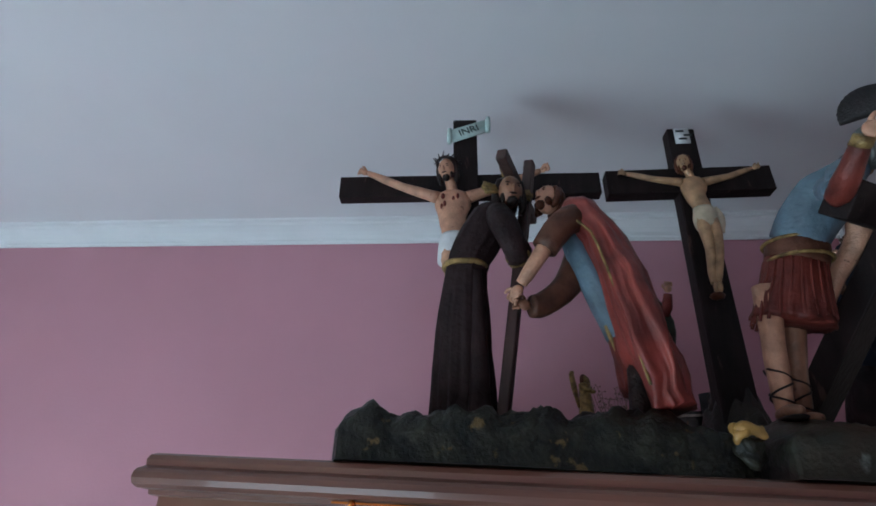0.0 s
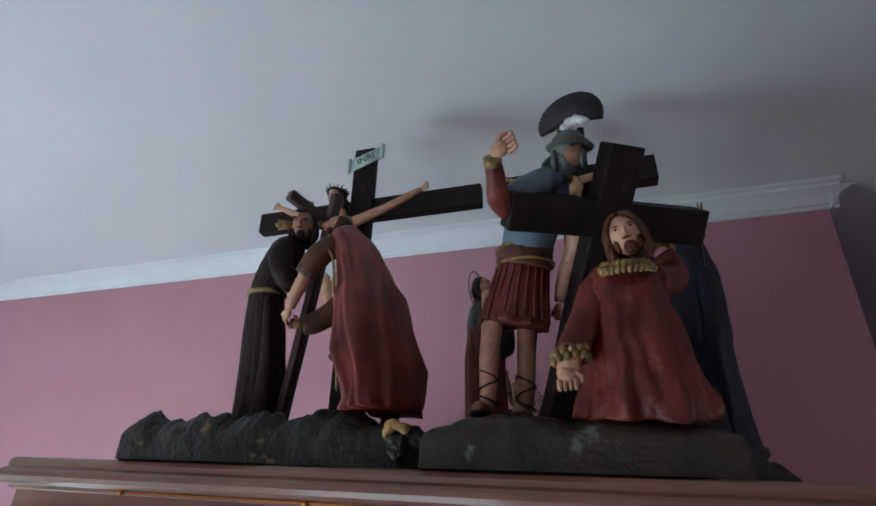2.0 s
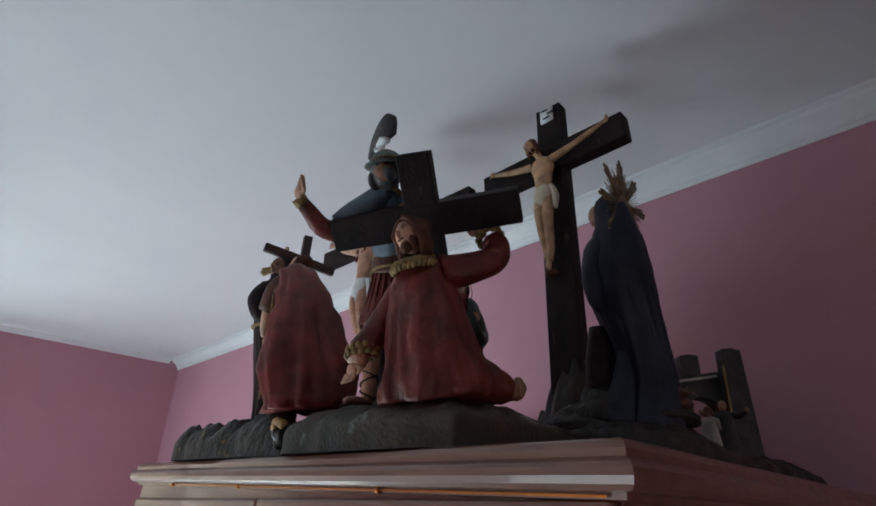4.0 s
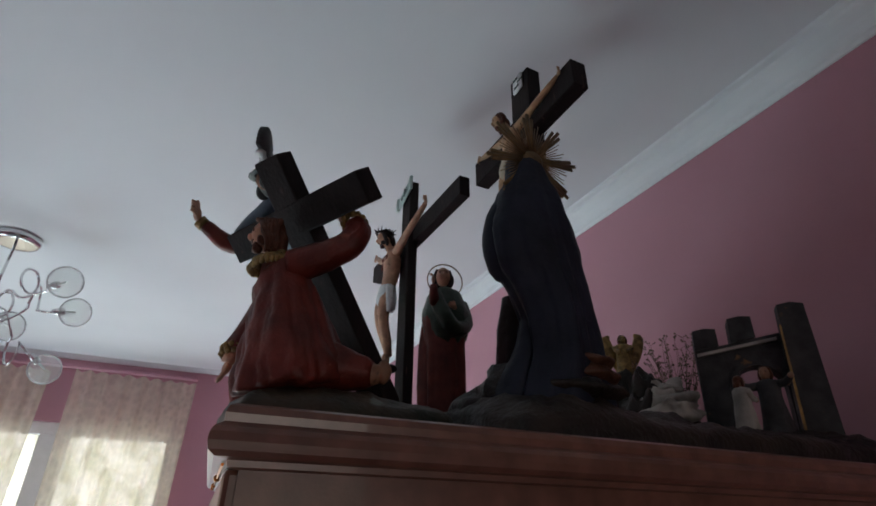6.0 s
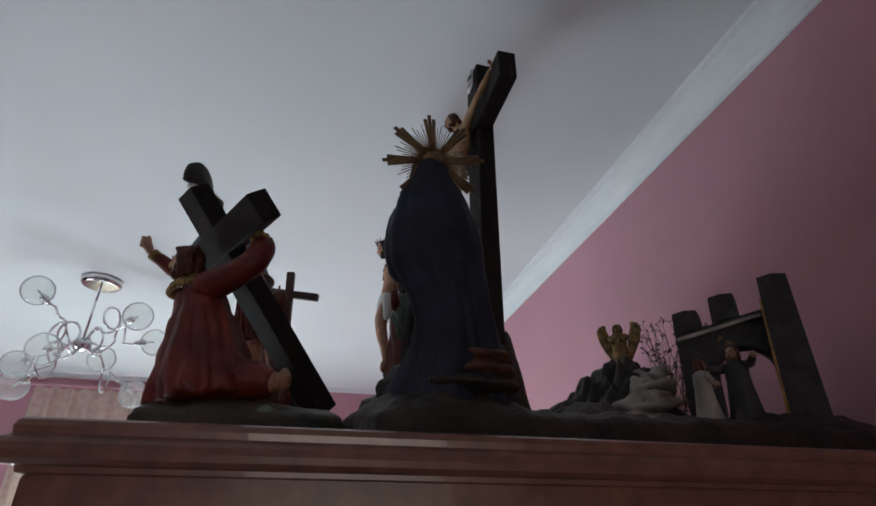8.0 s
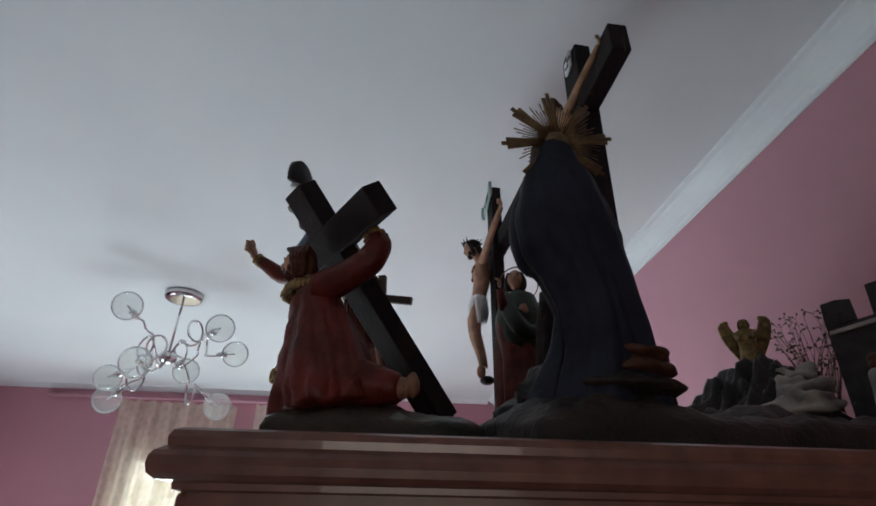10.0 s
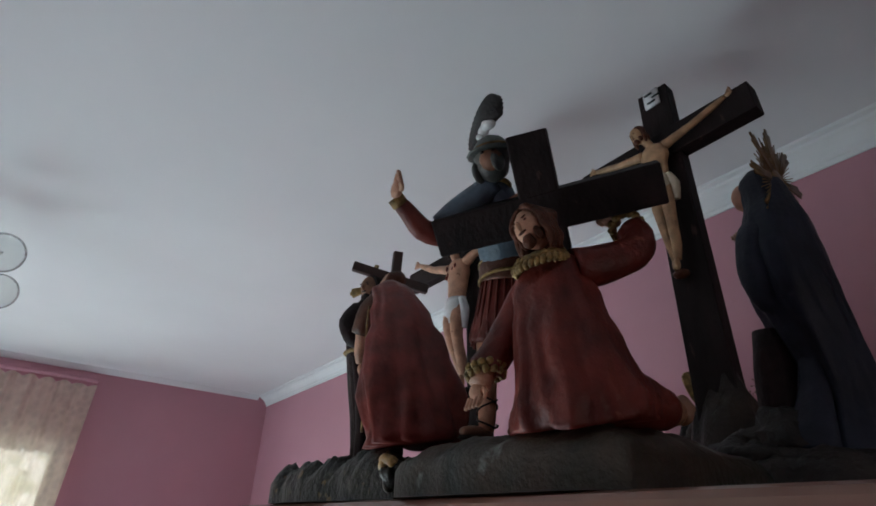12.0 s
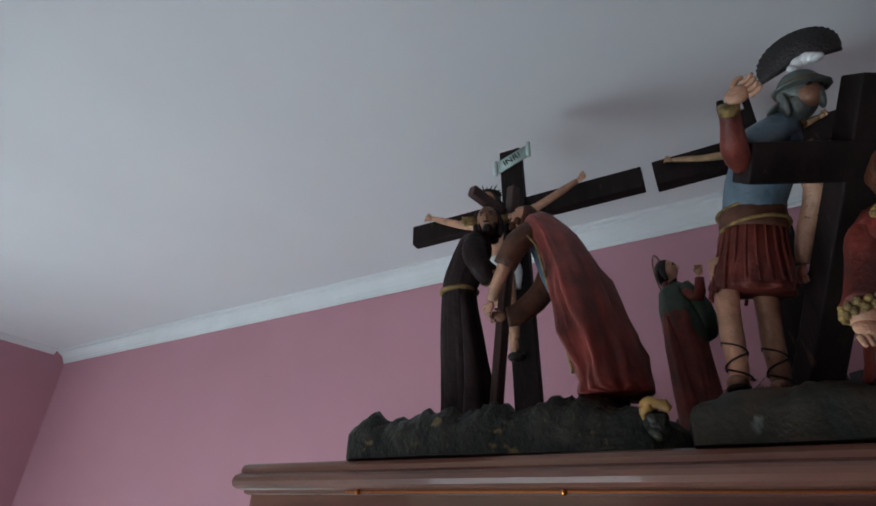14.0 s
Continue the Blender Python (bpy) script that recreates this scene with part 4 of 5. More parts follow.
for i in range(22):
    a = 2 * math.pi * i / 22
    S.tube([(0.577 + 0.0238 * math.cos(a), 0.678 + 0.0176 * math.sin(a), 2.036), (0.570 + 0.0282 * math.cos(a), 0.682 + 0.0217 * math.sin(a), 2.005), (0.565 + 0.0320 * math.cos(a + 0.05), 0.686 + 0.0252 * math.sin(a + 0.05), 1.9805)], [0.0008, 0.0012, 0.0015], M_MAROON, seg=8)
S.tube([(0.577, 0.678, 2.034), (0.579, 0.676, 2.043), (0.580, 0.675, 2.050)], [(0.0255, 0.0195), (0.026, 0.020), (0.0255, 0.0195)], M_BROWNCLOTH, seg=28)
for z in (2.034, 2.050):
    S.tube([(0.579 + 0.026 * math.cos(a), 0.6765 + 0.020 * math.sin(a), z) for a in [2 * math.pi * i / 16 for i in range(17)]], [0.0017] * 17, M_GOLD, side=(0, 0, 1), seg=6)
S.tube([(0.580, 0.675, 2.049), (0.588, 0.664, 2.066), (0.600, 0.650, 2.082), (0.611, 0.639, 2.092), (0.620, 0.630, 2.098)], [(0.0230, 0.018), (0.0245, 0.0185), (0.025, 0.018), (0.018, 0.014), (0.009, 0.009)], M_BLUE, seg=40, fold=0.03, k=9)
S.tube([(0.616 + 0.013 * math.cos(a), 0.633 + 0.011 * math.sin(a), 2.095) for a in [2 * math.pi * i / 12 for i in range(13)]], [0.0022] * 13, M_GOLD, side=(0, 0, 1), seg=6)
S.tube([(0.618, 0.632, 2.098), (0.604, 0.624, 2.088), (0.592, 0.612, 2.076), (0.580, 0.602, 2.062)], [(0.012, 0.011), (0.014, 0.012), (0.013, 0.011), (0.010, 0.010)], M_BLUE, seg=24, fold=0.05, k=5)
S.ball((0.628, 0.618, 2.106), (0.0105, 0.0115, 0.013), M_DARKSKIN)
ht = Euler((radians(16), radians(6), 0)).to_matrix()
S.ball((0.630, 0.617, 2.1145), (0.0165, 0.0170, 0.0165), M_STEEL, ht)
S.ball((0.627, 0.620, 2.106), (0.0142, 0.0142, 0.0150), M_STEEL, ht)
S.ball((0.634, 0.612, 2.1045), (0.0100, 0.0100, 0.0105), M_DARKSKIN, ht)
for sg in (-1, 1):
    S.ball((0.6375 + sg * 0.0035, 0.6045 + sg * 0.0025, 2.1065), (0.0022, 0.0018, 0.0012), M_HAIR, nu=8, nv=5)
S.ball((0.631, 0.614, 2.1130), (0.0210, 0.0205, 0.0022), M_STEEL, ht)
S.ball((0.615, 0.624, 2.1085), (0.011, 0.011, 0.0022), M_STEEL, Euler((radians(10), radians(-20), 0)).to_matrix())
S.tube([(0.6370 - 0.0080 * math.cos(a), 0.6035 + 0.002 * math.cos(a), 2.1265 + 0.0060 * math.sin(a)) for a in [math.pi * i / 10 for i in range(11)]], [0.0036 + 0.0006 * math.sin(i * 2.3) for i in range(11)], M_WHITE, side=(0, 1, 0), seg=12, rough=0.003)
for sg in (-1, 1):
    S.ball((0.629 + sg * 0.0115, 0.613, 2.101), (0.0032, 0.008, 0.011), M_STEEL, nu=10, nv=7)
S.tube([(0.630 + 0.0170 * math.cos(a), 0.6165 + 0.0172 * math.sin(a), 2.1160 + 0.004 * math.sin(a)) for a in [2 * math.pi * i / 20 for i in range(21)]], [0.0014] * 21, M_BRONZE, side=(0, 0, 1), seg=6)
cn = Vector((0.955, -0.29, -0.04)).normalized()
cu = Vector((0.04, -0.01, 0.999)).normalized()
fb = Vector((0.6338, 0.6058, 2.1360))
nrm = Vector((0.29, 0.955, 0)).normalized()
mi, v0 = S.mat(M_BLACK), len(S.v)
FN = 40
for sg in (-1, 1):
    S.v.append(fb + nrm * (sg * 0.0040))
    for i in range(FN + 1):
        a = (-0.10 + 1.18 * i / FN) * math.pi
        dv = cn * (1.0 * math.cos(a)) + cu * (0.93 * math.sin(a))
        S.v.append(fb + dv * (0.0286 + 0.0005 * math.sin(i * 2.9)) + nrm * (sg * (0.0026 + 0.0008 * (i % 2))))
for i in range(1, FN + 1):
    S.f.append((v0, v0 + i, v0 + i + 1)), S.m.append(mi)
    q = v0 + FN + 2
    S.f.append((q, q + i + 1, q + i)), S.m.append(mi)
    S.f.append((v0 + i, q + i, q + i + 1, v0 + i + 1)), S.m.append(mi)
for i in (1, FN + 1):
    S.f.append((v0, q, q + i, v0 + i)), S.m.append(mi)
S.tube([(0.600, 0.643, 2.084), (0.586, 0.622, 2.072), (0.577, 0.602, 2.056)], [0.0125, 0.0108, 0.0095], M_BLUE, seg=16)
S.tube([(0.578, 0.605, 2.054), (0.574, 0.588, 2.055), (0.575, 0.570, 2.066), (0.575, 0.562, 2.071)], [0.0098, 0.0095, 0.0075, 0.006], M_MAROON, seg=16, fold=0.06, k=5)
S.tube([(0.575, 0.564, 2.069), (0.5755, 0.558, 2.0735)], [0.0072, 0.0072], M_GOLD, seg=12)
S.hand((0.582, 0.555, 2.0770), (0.93, -0.15, 0.22), 0.0085, M_SKIN, (-0.7, 0, 0.7), 0.6)
S.tube([(0.622, 0.648, 2.086), (0.628, 0.668, 2.055), (0.613, 0.690, 2.025), (0.606, 0.698, 2.005)], [0.011, 0.0095, 0.0075, 0.005], M_SKIN, seg=14)
S.hand((0.604, 0.700, 1.999), (-0.2, 0.2, -0.9), 0.006, M_SKIN)
S.make("soldier_statuette", (0.557, 0.70, 1.90), "plaster soldier with black fan crest, blue cuirass and maroon kilt", "statuette", "statuettes on the cabinet")

# kneeling statuette in red
S = Sculpt()
S.tube([(0.666, 0.660, 1.892), (0.666, 0.658, 1.904), (0.664, 0.654, 1.930), (0.662, 0.648, 1.958), (0.661, 0.643, 1.980), (0.663, 0.638, 1.998), (0.665, 0.630, 2.009)],
       [(0.050, 0.046), (0.049, 0.046), (0.041, 0.039), (0.036, 0.031), (0.033, 0.026), (0.028, 0.021), (0.012, 0.011)], M_RED, seg=110, fold=0.115, k=8, ph=2.0, twist=1.6, rough=0.0030)
# the leg stretched out behind
S.tube([(0.672, 0.676, 1.915), (0.680, 0.696, 1.911), (0.688, 0.714, 1.908), (0.692, 0.722, 1.907)], [(0.028, 0.024), (0.022, 0.019), (0.016, 0.014), (0.011, 0.010)], M_RED, side=(1, 0, 0), seg=36, fold=0.12, k=6)
S.tube([(0.688, 0.712, 1.906), (0.691, 0.722, 1.907), (0.693, 0.730, 1.909)], [0.010, 0.0095, 0.007], M_DARKSKIN, seg=12)
S.ball((0.694, 0.731, 1.909), (0.0080, 0.0060, 0.0100), M_DARKSKIN, rough=0.002, freq=150, nu=16, nv=12)
# collar of gold petals
for row, (ra, rb, n, dz) in enumerate(((0.0165, 0.0150, 26, 0.0), (0.0192, 0.0172, 28, -0.0045))):
    for i in range(n):
        a = 2 * math.pi * (i + 0.5 * row) / n
        c = Vector((0.665 + ra * math.cos(a), 0.6285 + rb * math.sin(a), 2.0035 + dz - 0.0055 * math.cos(a + 1.6)))
        S.ball(c, (0.0030, 0.0026, 0.0042), M_GOLD, Euler((0.3 * math.sin(a), -0.3 * math.cos(a), a)).to_matrix(), rough=0.001, freq=300, nu=8, nv=6)
S.tube([(0.665 + 0.0150 * math.cos(a), 0.6285 + 0.0135 * math.sin(a), 2.0045 - 0.005 * math.cos(a + 1.6)) for a in [2 * math.pi * i / 30 for i in range(31)]], [(0.0030, 0.0050)] * 31, M_GOLD, side=(0, 0, 1), seg=8, rough=0.0015)
# lowered arm
S.tube([(0.649, 0.644, 1.998), (0.640, 0.640, 1.986), (0.632, 0.630, 1.963), (0.623, 0.620, 1.940), (0.620, 0.6165, 1.931)], [0.0130, 0.0140, 0.0125, 0.0120, 0.0125], M_RED, seg=28, fold=0.09, k=5, fold_from=1)
for row in range(2):
    for i in range(13):
        a = 2 * math.pi * (i + 0.5 * row) / 13
        S.ball((0.6195 + 0.0122 * math.cos(a), 0.6155 + 0.0122 * math.sin(a), 1.932 - 0.0045 * row + 0.002 * math.cos(a)), (0.0028, 0.0028, 0.0032), M_GOLD, rough=0.001, freq=300, nu=8, nv=6)
S.tube([(0.619, 0.6150, 1.931), (0.617, 0.612, 1.919)], [0.0088, 0.0078], M_SKIN, seg=12)
S.hand((0.6160, 0.6105, 1.9165), (0.08, -0.30, -0.95), 0.0078, M_SKIN, (1, 0, 0), 0.3)
# raised arm
S.tube([(0.680, 0.645, 1.996), (0.690, 0.660, 2.000), (0.700, 0.680, 2.010), (0.704, 0.690, 2.018), (0.703, 0.695, 2.030), (0.698, 0.694, 2.040)], [0.0150, 0.0145, 0.0130, 0.0128, 0.0118, 0.0105], M_RED, seg=28, fold=0.07, k=5, fold_from=1)
for i in range(13):
    a = 2 * math.pi * i / 13
    S.ball(Vector((0.6965, 0.6930, 2.0415)) + Vector((0.7, 0.7, 0)) * (0.0108 * math.cos(a)) + Vector((0.55, -0.55, 0.62)) * (0.0108 * math.sin(a)), 0.0036, M_GOLD, rough=0.001, freq=300, nu=8, nv=6)
S.hand((0.689, 0.686, 2.0475), (-0.7, -0.6, 0.3), 0.0075, M_SKIN, (1, 0, 0))
S.head((0.6665, 0.6205, 2.0255), 0.0122, (-0.04, -0.96, -0.16), M_SKIN, M_BROWNHAIR, M_BROWNHAIR, 1.15, (-0.22, 0, 1), 0.24)
S.make("kneeling_statuette", (0.675, 0.675, 1.895), "plaster statuette in red robe with gold collar kneeling under a cross", "statuette", "statuettes on the cabinet")

# woman with the ring halo
S = Sculpt()
S.tube([(0.496, 0.880, TOP + 0.028), (0.496, 0.880, 1.94), (0.495, 0.879, 2.00), (0.495, 0.878, 2.04), (0.494, 0.878, 2.07), (0.491, 0.877, 2.088)],
       [(0.027, 0.024), (0.026, 0.022), (0.026, 0.022), (0.030, 0.022), (0.024, 0.018), (0.007, 0.007)], M_MAROON, side=(0.2, 1, 0), seg=44, fold=0.12, k=9, twist=1)
S.tube([(0.505, 0.858, 2.075), (0.520, 0.862, 2.045), (0.520, 0.880, 2.022), (0.506, 0.902, 2.035), (0.492, 0.905, 2.068)], [0.008, 0.010, 0.011, 0.012, 0.009], M_GREEN, seg=14, fold=0.12, k=6)
S.tube([(0.497, 0.880, 2.004), (0.497, 0.880, 2.022), (0.496, 0.879, 2.048), (0.493, 0.878, 2.074), (0.491, 0.877, 2.086)], [(0.020, 0.018), (0.0295, 0.0245), (0.0315, 0.0240), (0.0250, 0.0190), (0.010, 0.010)], M_GREEN, side=(0.2, 1, 0), seg=48, fold=0.10, k=8)
S.tube([(0.486, 0.866, 2.084), (0.483, 0.865, 2.0), (0.487, 0.868, 1.93), (0.49, 0.87, 1.885)], [(0.006, 0.004), (0.018, 0.010), (0.022, 0.014), (0.025, 0.016)], M_RED, side=(0.2, 1, 0), seg=28, fold=0.12, k=7)
S.tube([(0.506, 0.858, 2.065), (0.519, 0.852, 2.055), (0.524, 0.848, 2.076)], [0.008, 0.007, 0.005], M_RED, seg=12)
S.hand((0.525, 0.847, 2.083), (0.2, -0.1, 0.9), 0.005, M_SKIN)
S.hand((0.520, 0.880, 2.052), (0.2, -0.7, 0.4), 0.005, M_SKIN)
S.head((0.490, 0.877, 2.106), 0.0105, (0.9, -0.35, 0.05), M_SKIN, M_HAIR, None, 1.0)
S.tube([(0.479 + 0.004 * math.cos(a), 0.893 + 0.0255 * math.cos(a) - 0.008, 2.106 + 0.0255 * math.sin(a)) for a in [2 * math.pi * i / 32 for i in range(33)]], [0.0009] * 33, M_BRONZE, side=(1, 0, 0), seg=6)
S.make("haloed_statuette", (0.496, 0.88, 1.885), "small plaster woman in maroon and green with thin ring halo", "statuette", "statuettes on the cabinet")

# mantled statuette
S = Sculpt()
S.tube([(0.746, 0.872, 1.872), (0.746, 0.875, 1.895), (0.747, 0.878, 1.930), (0.745, 0.875, 1.965), (0.742, 0.869, 1.998), (0.741, 0.862, 2.022), (0.741, 0.857, 2.05), (0.744, 0.854, 2.08), (0.744, 0.852, 2.108), (0.741, 0.851, 2.128), (0.739, 0.851, 2.141)],
       [(0.052, 0.031), (0.046, 0.029), (0.037, 0.027), (0.035, 0.028), (0.038, 0.030), (0.044, 0.032), (0.044, 0.031), (0.036, 0.026), (0.022, 0.020), (0.018, 0.0175), (0.007, 0.007)], M_NAVY, side=(0, 1, 0), seg=110, fold=0.13, k=7, ph=0.8, twist=1.3)
# arms folded under the mantle, and its falling edge
S.tube([(0.740, 0.839, 2.082), (0.733, 0.830, 2.060), (0.730, 0.828, 2.034), (0.731, 0.831, 2.012), (0.735, 0.839, 1.998)], [(0.012, 0.013), (0.015, 0.017), (0.016, 0.018), (0.013, 0.016), (0.006, 0.008)], M_NAVY, seg=28, fold=0.10, k=5)
S.tube([(0.737, 0.842, 2.004), (0.741, 0.850, 1.972), (0.739, 0.847, 1.935), (0.733, 0.836, 1.900), (0.730, 0.830, 1.884)], [(0.010, 0.009), (0.008, 0.008), (0.012, 0.010), (0.018, 0.015), (0.022, 0.018)], M_NAVY, seg=26, fold=0.20, k=6)
S.tube([(0.730, 0.842, 2.055), (0.722, 0.843, 2.066), (0.718, 0.843, 2.074)], [0.012, 0.009, 0.006], M_NAVY, seg=12)
S.hand((0.716, 0.843, 2.078), (-0.4, 0, 0.85), 0.0055, M_DARKSKIN)
S.ball((0.727, 0.850, 2.120), (0.011, 0.011, 0.014), M_SKIN)
S.tube([(0.710, 0.86, 1.885), (0.712, 0.858, 1.94), (0.716, 0.856, 1.99)], [(0.030, 0.022), (0.024, 0.018), (0.018, 0.014)], M_BLACKROBE, side=(0, 1, 0), seg=30, fold=0.14, k=7)
for x, y, z, a, b, c in ((0.750, 0.893, 1.912, 0.030, 0.034, 0.008), (0.750, 0.897, 1.924, 0.026, 0.028, 0.007), (0.752, 0.885, 1.897, 0.036, 0.044, 0.009)):
    S.ball((x, y, z), (a, b, c), M_BROWNCLOTH if z > 1.9 else M_SLATE, rough=0.008, freq=90, nu=24, nv=14)
for x, y, z, a, b, c in ((0.712, 0.842, 1.893, 0.034, 0.030, 0.030), (0.700, 0.850, 1.885, 0.040, 0.034, 0.018), (0.690, 0.830, 1.882, 0.042, 0.030, 0.022)):
    S.ball((x, y, z), (a, b, c), M_SLATE, rough=0.012, freq=70, nu=26, nv=16)
S.make("mantled_statuette", (0.743, 0.87, 1.88), "plaster statuette wrapped in a navy mantle on stacked stones", "statuette", "statuettes on the cabinet")

# sunburst behind the mantled statuette's head
rc = Vector((0.757, 0.853, 2.125))
burst = thing("sunburst_halo", rc, "dull bronze sunburst of flat and thin rays on the mantle", "halo")
for i in range(8):
    a = radians(8 + i * 45)
    dv = Vector((0.10 * math.sin(a), math.cos(a), math.sin(a)))
    tn = Vector((0, -math.sin(a), math.cos(a)))
    S = Sculpt()
    for k_ in (-1, 0, 1):
        S.slab(rc + dv * 0.006 + tn * (0.0009 * k_), rc + dv * (0.053 - 0.005 * abs(k_)) + tn * (0.0046 * k_), 0.0030, 0.0012, tn, M_BRONZE, 1.25)
    ray = S.make("broad_ray", rc, parent=burst)
    for k_ in range(5):
        a2 = a + radians(13 + k_ * 5)
        d2 = Vector((0.10 * math.sin(a2), math.cos(a2), math.sin(a2)))
        S = Sculpt()
        S.slab(rc + d2 * 0.008, rc + d2 * (0.038 + 0.005 * math.sin(k_ * 2.1 + i)), 0.0012, 0.0008, Vector((0, -math.sin(a2), math.cos(a2))), M_BRONZE, 0.5)
        S.make("thin_ray", rc, parent=ray)
S = Sculpt()
S.ball(rc, (0.003, 0.012, 0.012), M_BRONZE)
S.make("boss", rc, parent=burst)

# ---- castle gate group ----
gate = thing("castle_gate", (0.655, 1.225, 1.885), "grey model castle gate with battlements and an arch", "castle model")
GX, GY = Vector((0.722, 0.692, 0)), Vector((0.692, -0.722, 0))
G0 = Vector((0.600, 1.213, 0))


def gate_piece(name, outline, depth0, depth1, mat, label=""):
    """A flat outline (along the gate, height) given a depth."""
    bm = bmesh.new()
    fa = [bm.verts.new(G0 + GX * a + GY * depth1 + Vector((0, 0, z))) for a, z in outline]
    fb = [bm.verts.new(G0 + GX * a + GY * depth0 + Vector((0, 0, z))) for a, z in outline]
    n = len(outline)
    bm.faces.new(fa), bm.faces.new(fb[::-1])
    for i in range(n):
        bm.faces.new((fa[i], fb[i], fb[(i + 1) % n], fa[(i + 1) % n]))
    bmesh.ops.recalc_face_normals(bm, faces=bm.faces)
    return part(name, bm, mat, gate, label)


arch = [(0.068 - 0.030 * math.cos(math.pi * i / 12), 1.955 + 0.030 * math.sin(math.pi * i / 12)) for i in range(13)]
gate_piece("wall", [(0.0, 1.885), (0.038, 1.885)] + arch + [(0.098, 1.885), (0.128, 1.885), (0.128, 2.030), (0.0, 2.010)], 0.0, 0.024, M_STONE)
gate_piece("arch_rim", [(0.068 - 0.035 * math.cos(math.pi * i / 12), 1.957 + 0.034 * math.sin(math.pi * i / 12)) for i in range(13)] + [(0.068 + 0.030 * math.cos(math.pi * i / 12), 1.957 + 0.029 * math.sin(math.pi * i / 12)) for i in range(13)], 0.022, 0.028, M_STONE)
gate_piece("ledge", [(0.002, 2.001), (0.098, 2.016), (0.098, 2.020), (0.002, 2.005)], 0.0241, 0.029, M_PALESTONE, "pale ochre ledge")
for a, z in ((0.0, 2.039), (0.045, 2.052)):
    gate_piece("merlon", [(a, 2.0105 + a * 0.157), (a + 0.030, 2.0105 + (a + 0.030) * 0.157), (a + 0.0295, z - 0.001), (a + 0.016, z + 0.001), (a + 0.001, z - 0.0015)], -0.004, 0.026, M_STONE)
gate_piece("tower", [(0.098, 1.885), (0.138, 1.885), (0.134, 2.056), (0.119, 2.0595), (0.104, 2.057)], 0.0245, 0.045, M_STONE)
gate_piece("tower_edge", [(0.098, 1.89), (0.101, 1.89), (0.103, 2.03), (0.101, 2.03)], 0.0455, 0.048, M_OCHRE, "ochre worn edge")


def small_statuette(name, base, h, robe, skin, face, label, wings=False, reach=False):
    S = Sculpt()
    b = Vector(base)
    f = Vector((*face, 0)).normalized()
    s = Vector((-f.y, f.x, 0))
    S.tube([b, b + Vector((0, 0, h * 0.3)), b + Vector((0, 0, h * 0.6)), b + Vector((0, 0, h * 0.78)), b + Vector((0, 0, h * 0.84))], [(h * 0.22, h * 0.20), (h * 0.17, h * 0.15), (h * 0.15, h * 0.12), (h * 0.17, h * 0.11), h * 0.06], robe, side=s, seg=26, fold=0.14, k=7)
    for sg in (-1, 1):
        sh = b + s * (sg * h * 0.16) + Vector((0, 0, h * 0.76))
        hd = sh + f * (h * 0.2) + (s * (sg * h * 0.20) + Vector((0, 0, h * 0.05)) if reach else Vector((0, 0, -h * 0.14)) - s * (sg * h * 0.08))
        S.tube([sh, (sh + hd) / 2 - Vector((0, 0, h * 0.04)), hd], [h * 0.06, h * 0.055, h * 0.04], robe, side=f, seg=10)
        S.ball(hd, h * 0.045, skin, nu=8, nv=6)
        if wings:
            w0 = b - f * (h * 0.1) + s * (sg * h * 0.14) + Vector((0, 0, h * 0.7))
            S.tube([w0 - Vector((0, 0, h * 0.45)), w0 + s * (sg * h * 0.14), w0 + s * (sg * h * 0.20) + Vector((0, 0, h * 0.25)), w0 + s * (sg * h * 0.12) + Vector((0, 0, h * 0.36))], [(h * 0.04, h * 0.02), (h * 0.12, h * 0.03), (h * 0.11, h * 0.03), (h * 0.03, h * 0.015)], robe, side=s, seg=14)
    S.head(b + Vector((0, 0, h * 0.92)) + f * h * 0.02, h * 0.075, (f.x, f.y, -0.05), skin, M_BROWNHAIR, None, 0.8)
    return S.make(name, base, label, "statuette", "small statuettes by the castle gate")


small_statuette("angel_statuette", (0.478, 1.200, 1.996), 0.074, M_GOLD, M_GOLD, (0.7, -0.6), "small gold-painted winged statuette on a rock", wings=True)
small_statuette("praying_statuette", (0.704, 1.152, 1.885), 0.066, M_PALESTONE, M_DARKSKIN, (0.2, 0.8), "small cream-robed statuette before the castle gate")
small_statuette("greeting_statuette", (0.712, 1.190, 1.885), 0.080, M_STONE, M_DARKSKIN, (0.3, -0.8), "small grey-robed statuette with arms spread before the gate", reach=True)

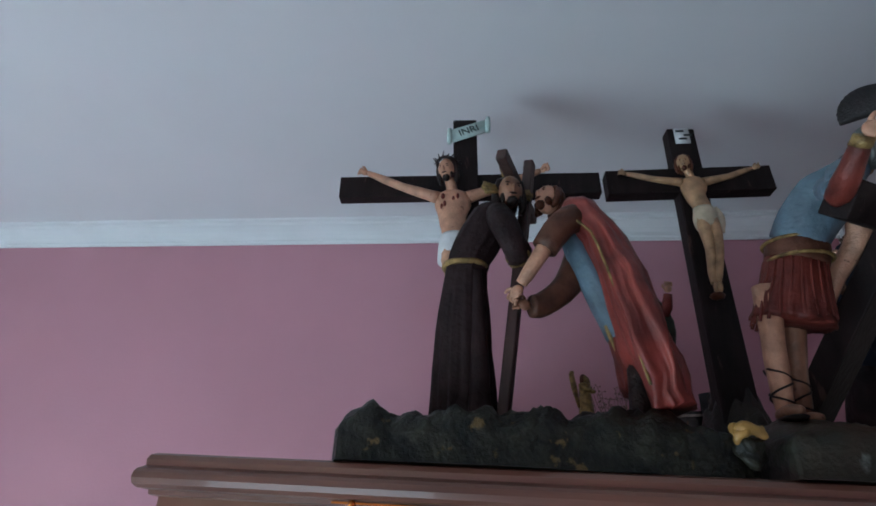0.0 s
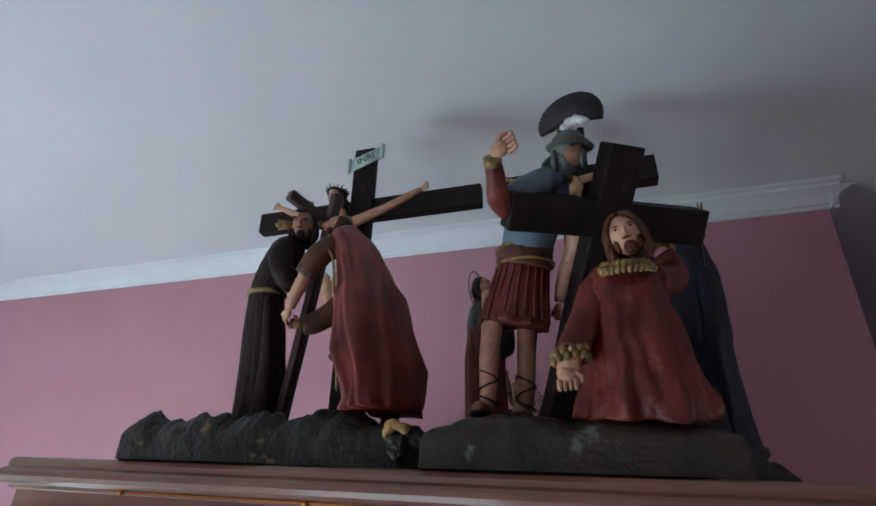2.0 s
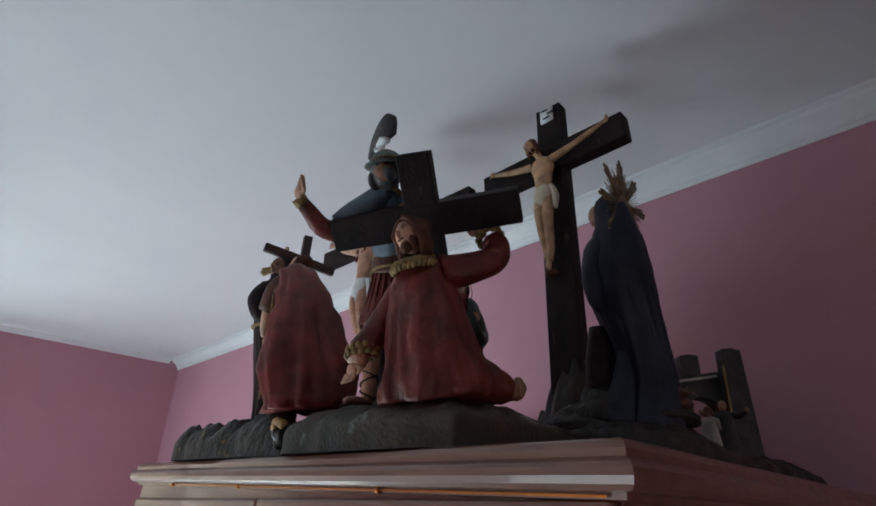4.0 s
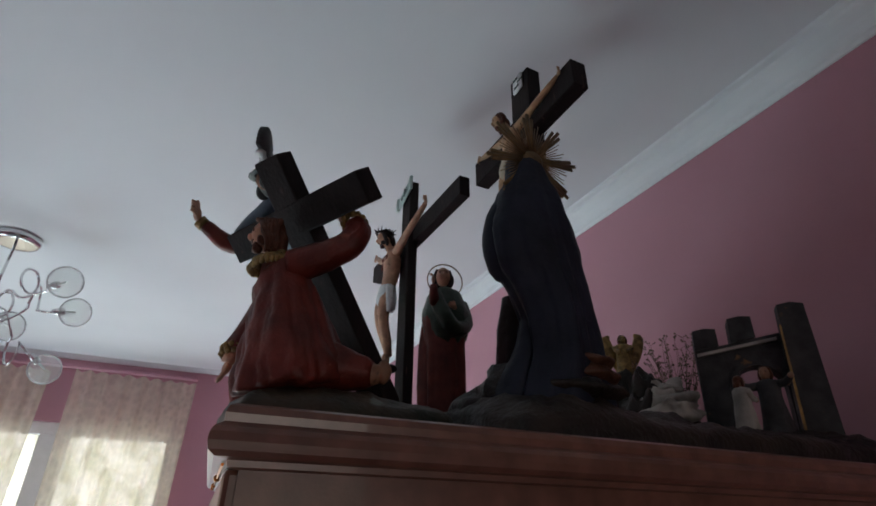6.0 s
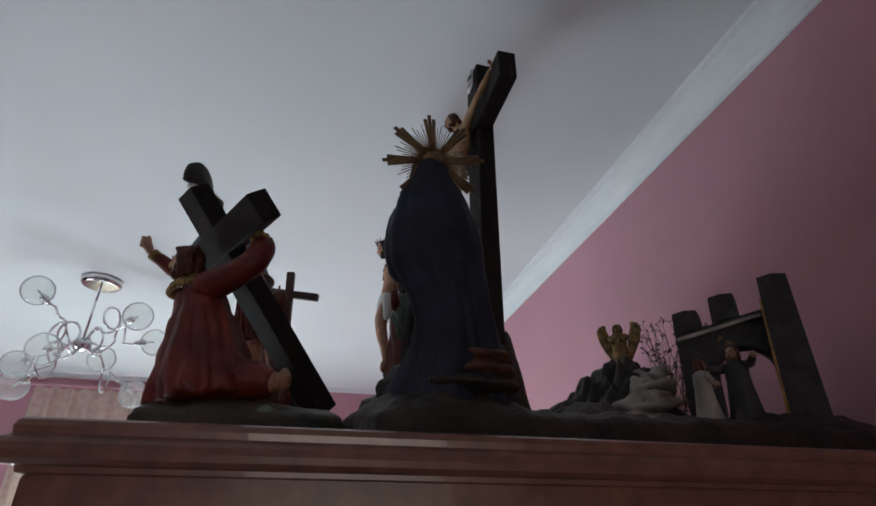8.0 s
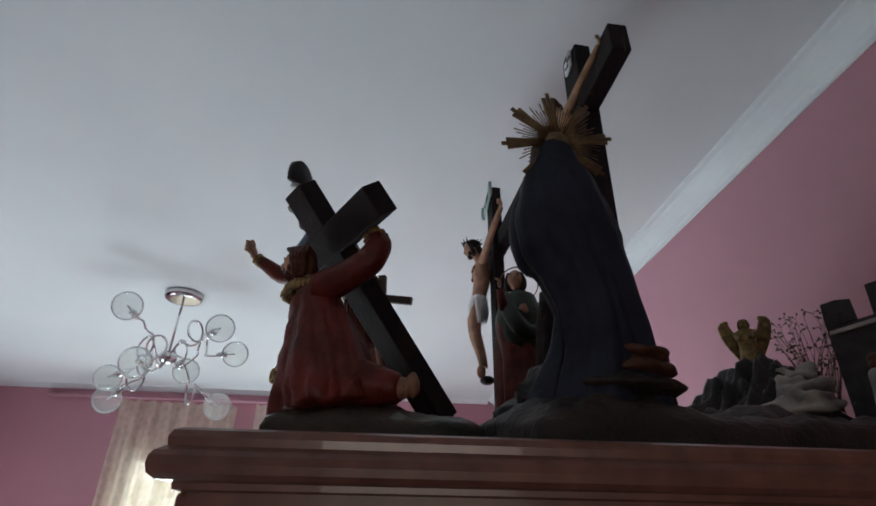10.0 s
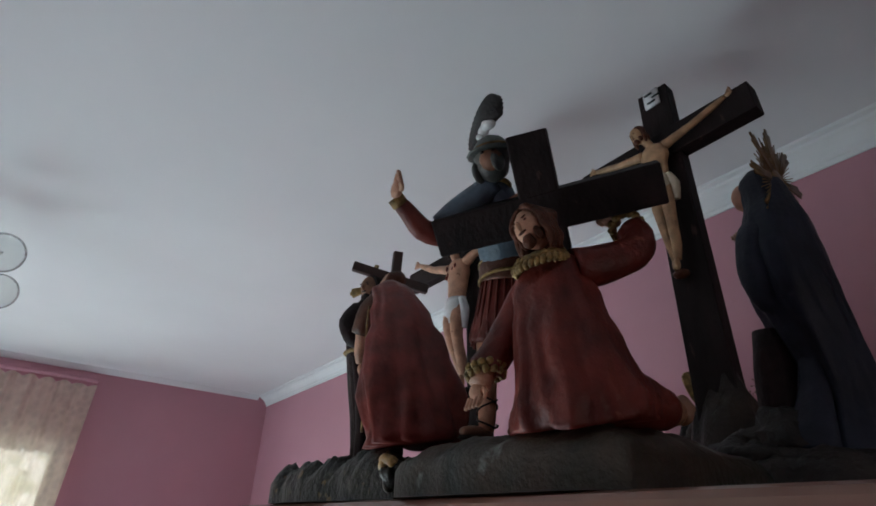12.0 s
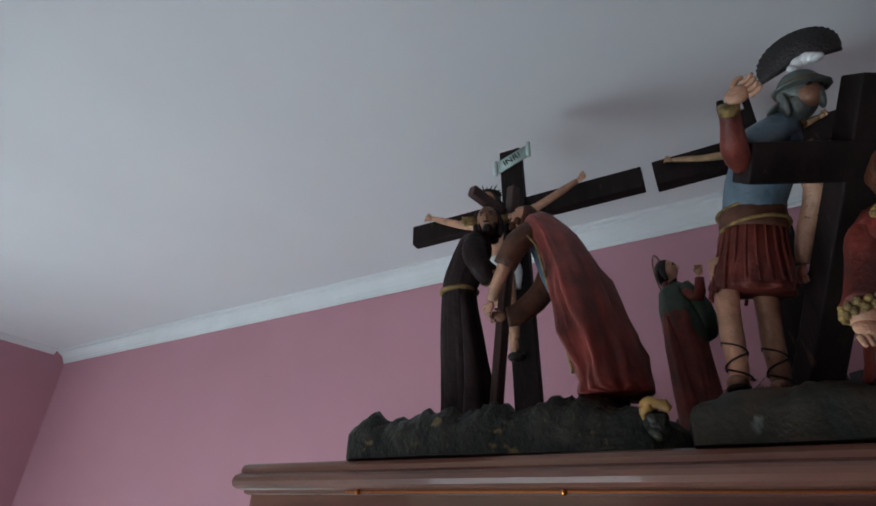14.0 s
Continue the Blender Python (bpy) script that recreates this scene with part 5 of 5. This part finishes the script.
# dry plant
S = Sculpt()
rnd = random.Random(4)
for i in range(34):
    p = Vector((0.535 + rnd.uniform(-0.015, 0.02), 1.235 + rnd.uniform(-0.012, 0.012), 1.93))
    pts = [p.copy()]
    d = Vector((rnd.uniform(-0.5, 0.6), rnd.uniform(-0.4, 0.4), 1.6))
    for k_ in range(4):
        d += Vector((rnd.uniform(-0.5, 0.5), rnd.uniform(-0.5, 0.5), rnd.uniform(-0.1, 0.2)))
        p = p + d.normalized() * rnd.uniform(0.02, 0.038)
        pts.append(p.copy())
    S.tube(pts, [0.0007, 0.0006, 0.0005, 0.0004, 0.0003], M_TWIG, seg=4)
    for q in pts[2:]:
        for _ in range(2):
            e = q + Vector((rnd.uniform(-1, 1), rnd.uniform(-1, 1), rnd.uniform(-0.3, 1))) * 0.007
            S.tube([q, e], [0.0004, 0.0003], M_TWIG, seg=3)
            S.ball(e, 0.0014, M_TWIG, nu=5, nv=4)
S.make("dry_plant", (0.535, 1.235, 1.93), "tuft of dry twigs behind the rock", "plant")

# ---- chandelier ----
HUB = Vector((-0.590, 0.048, 2.277))
ch = thing("chandelier", (-0.565, 0.062, CEIL_Z), "chrome chandelier with curled arms and clear glass globes", "chandelier")
S = Sculpt()
S.tube([(-0.565, 0.062, CEIL_Z - 0.001), (-0.565, 0.062, CEIL_Z - 0.014), (-0.565, 0.062, CEIL_Z - 0.022), (-0.565, 0.062, CEIL_Z - 0.024)], [0.058, 0.058, 0.052, 0.03], M_CHROME, seg=40)
S.make("canopy", (-0.565, 0.062, CEIL_Z), "round chrome ceiling plate", parent=ch)
S = Sculpt()
S.tube([(-0.565, 0.062, CEIL_Z - 0.02), HUB], [0.0035, 0.0035], M_CHROME, seg=10)
S.make("rod", HUB, parent=ch)
S = Sculpt()
S.ball(HUB, (0.026, 0.026, 0.022), M_CHROME, nu=20, nv=12)
S.make("hub", HUB, parent=ch)
GLOBES = [(-0.370, -0.010, 2.358), (-0.420, 0.238, 2.322), (-0.622, 0.240, 2.306), (-0.670, 0.203, 2.150), (-0.310, 0.078, 2.183), (-0.655, 0.090, 2.252), (-0.640, -0.133, 2.218), (-0.640, -0.117, 2.152)]
for i, g in enumerate(GLOBES):
    g = Vector(g)
    out = (g - HUB)
    flat = Vector((out.x, out.y, 0)).normalized()
    sd = Vector((-flat.y, flat.x, 0))
    L = out.length
    neck = g - out.normalized() * 0.040
    loop = [HUB, HUB + out * 0.22 + Vector((0, 0, 0.035 if i % 2 else -0.03))]
    for k_ in range(8):
        a = 2 * math.pi * k_ / 7 * (1 if i % 2 else -1)
        loop.append(HUB + out * (0.42 + 0.02 * k_) + sd * (0.030 * math.sin(a)) + Vector((0, 0, 0.036 * (1 - math.cos(a)) * (1 if i % 3 else -1))))
    loop += [HUB + out * 0.72 + sd * 0.012, neck - out.normalized() * 0.012]
    S = Sculpt()
    S.tube(loop, [0.0032] * len(loop), M_CHROME, side=sd, seg=8)
    arm = S.make("arm", HUB, parent=ch)
    S = Sculpt()
    S.tube([neck - out.normalized() * 0.016, neck + out.normalized() * 0.004, neck + out.normalized() * 0.016], [0.006, 0.011, 0.009], M_CHROME, seg=12)
    S.make("socket", neck, parent=arm)
    S = Sculpt()
    S.ball(g, 0.041, M_GLASS, nu=28, nv=18)
    gl = S.make("globe", g, "clear glass globe", parent=arm)
    S = Sculpt()
    S.tube([neck + out.normalized() * 0.012, neck + out.normalized() * 0.040], [0.0035, 0.0025], M_WHITE, seg=8)
    S.make("bulb", neck, "small unlit capsule bulb", parent=arm)
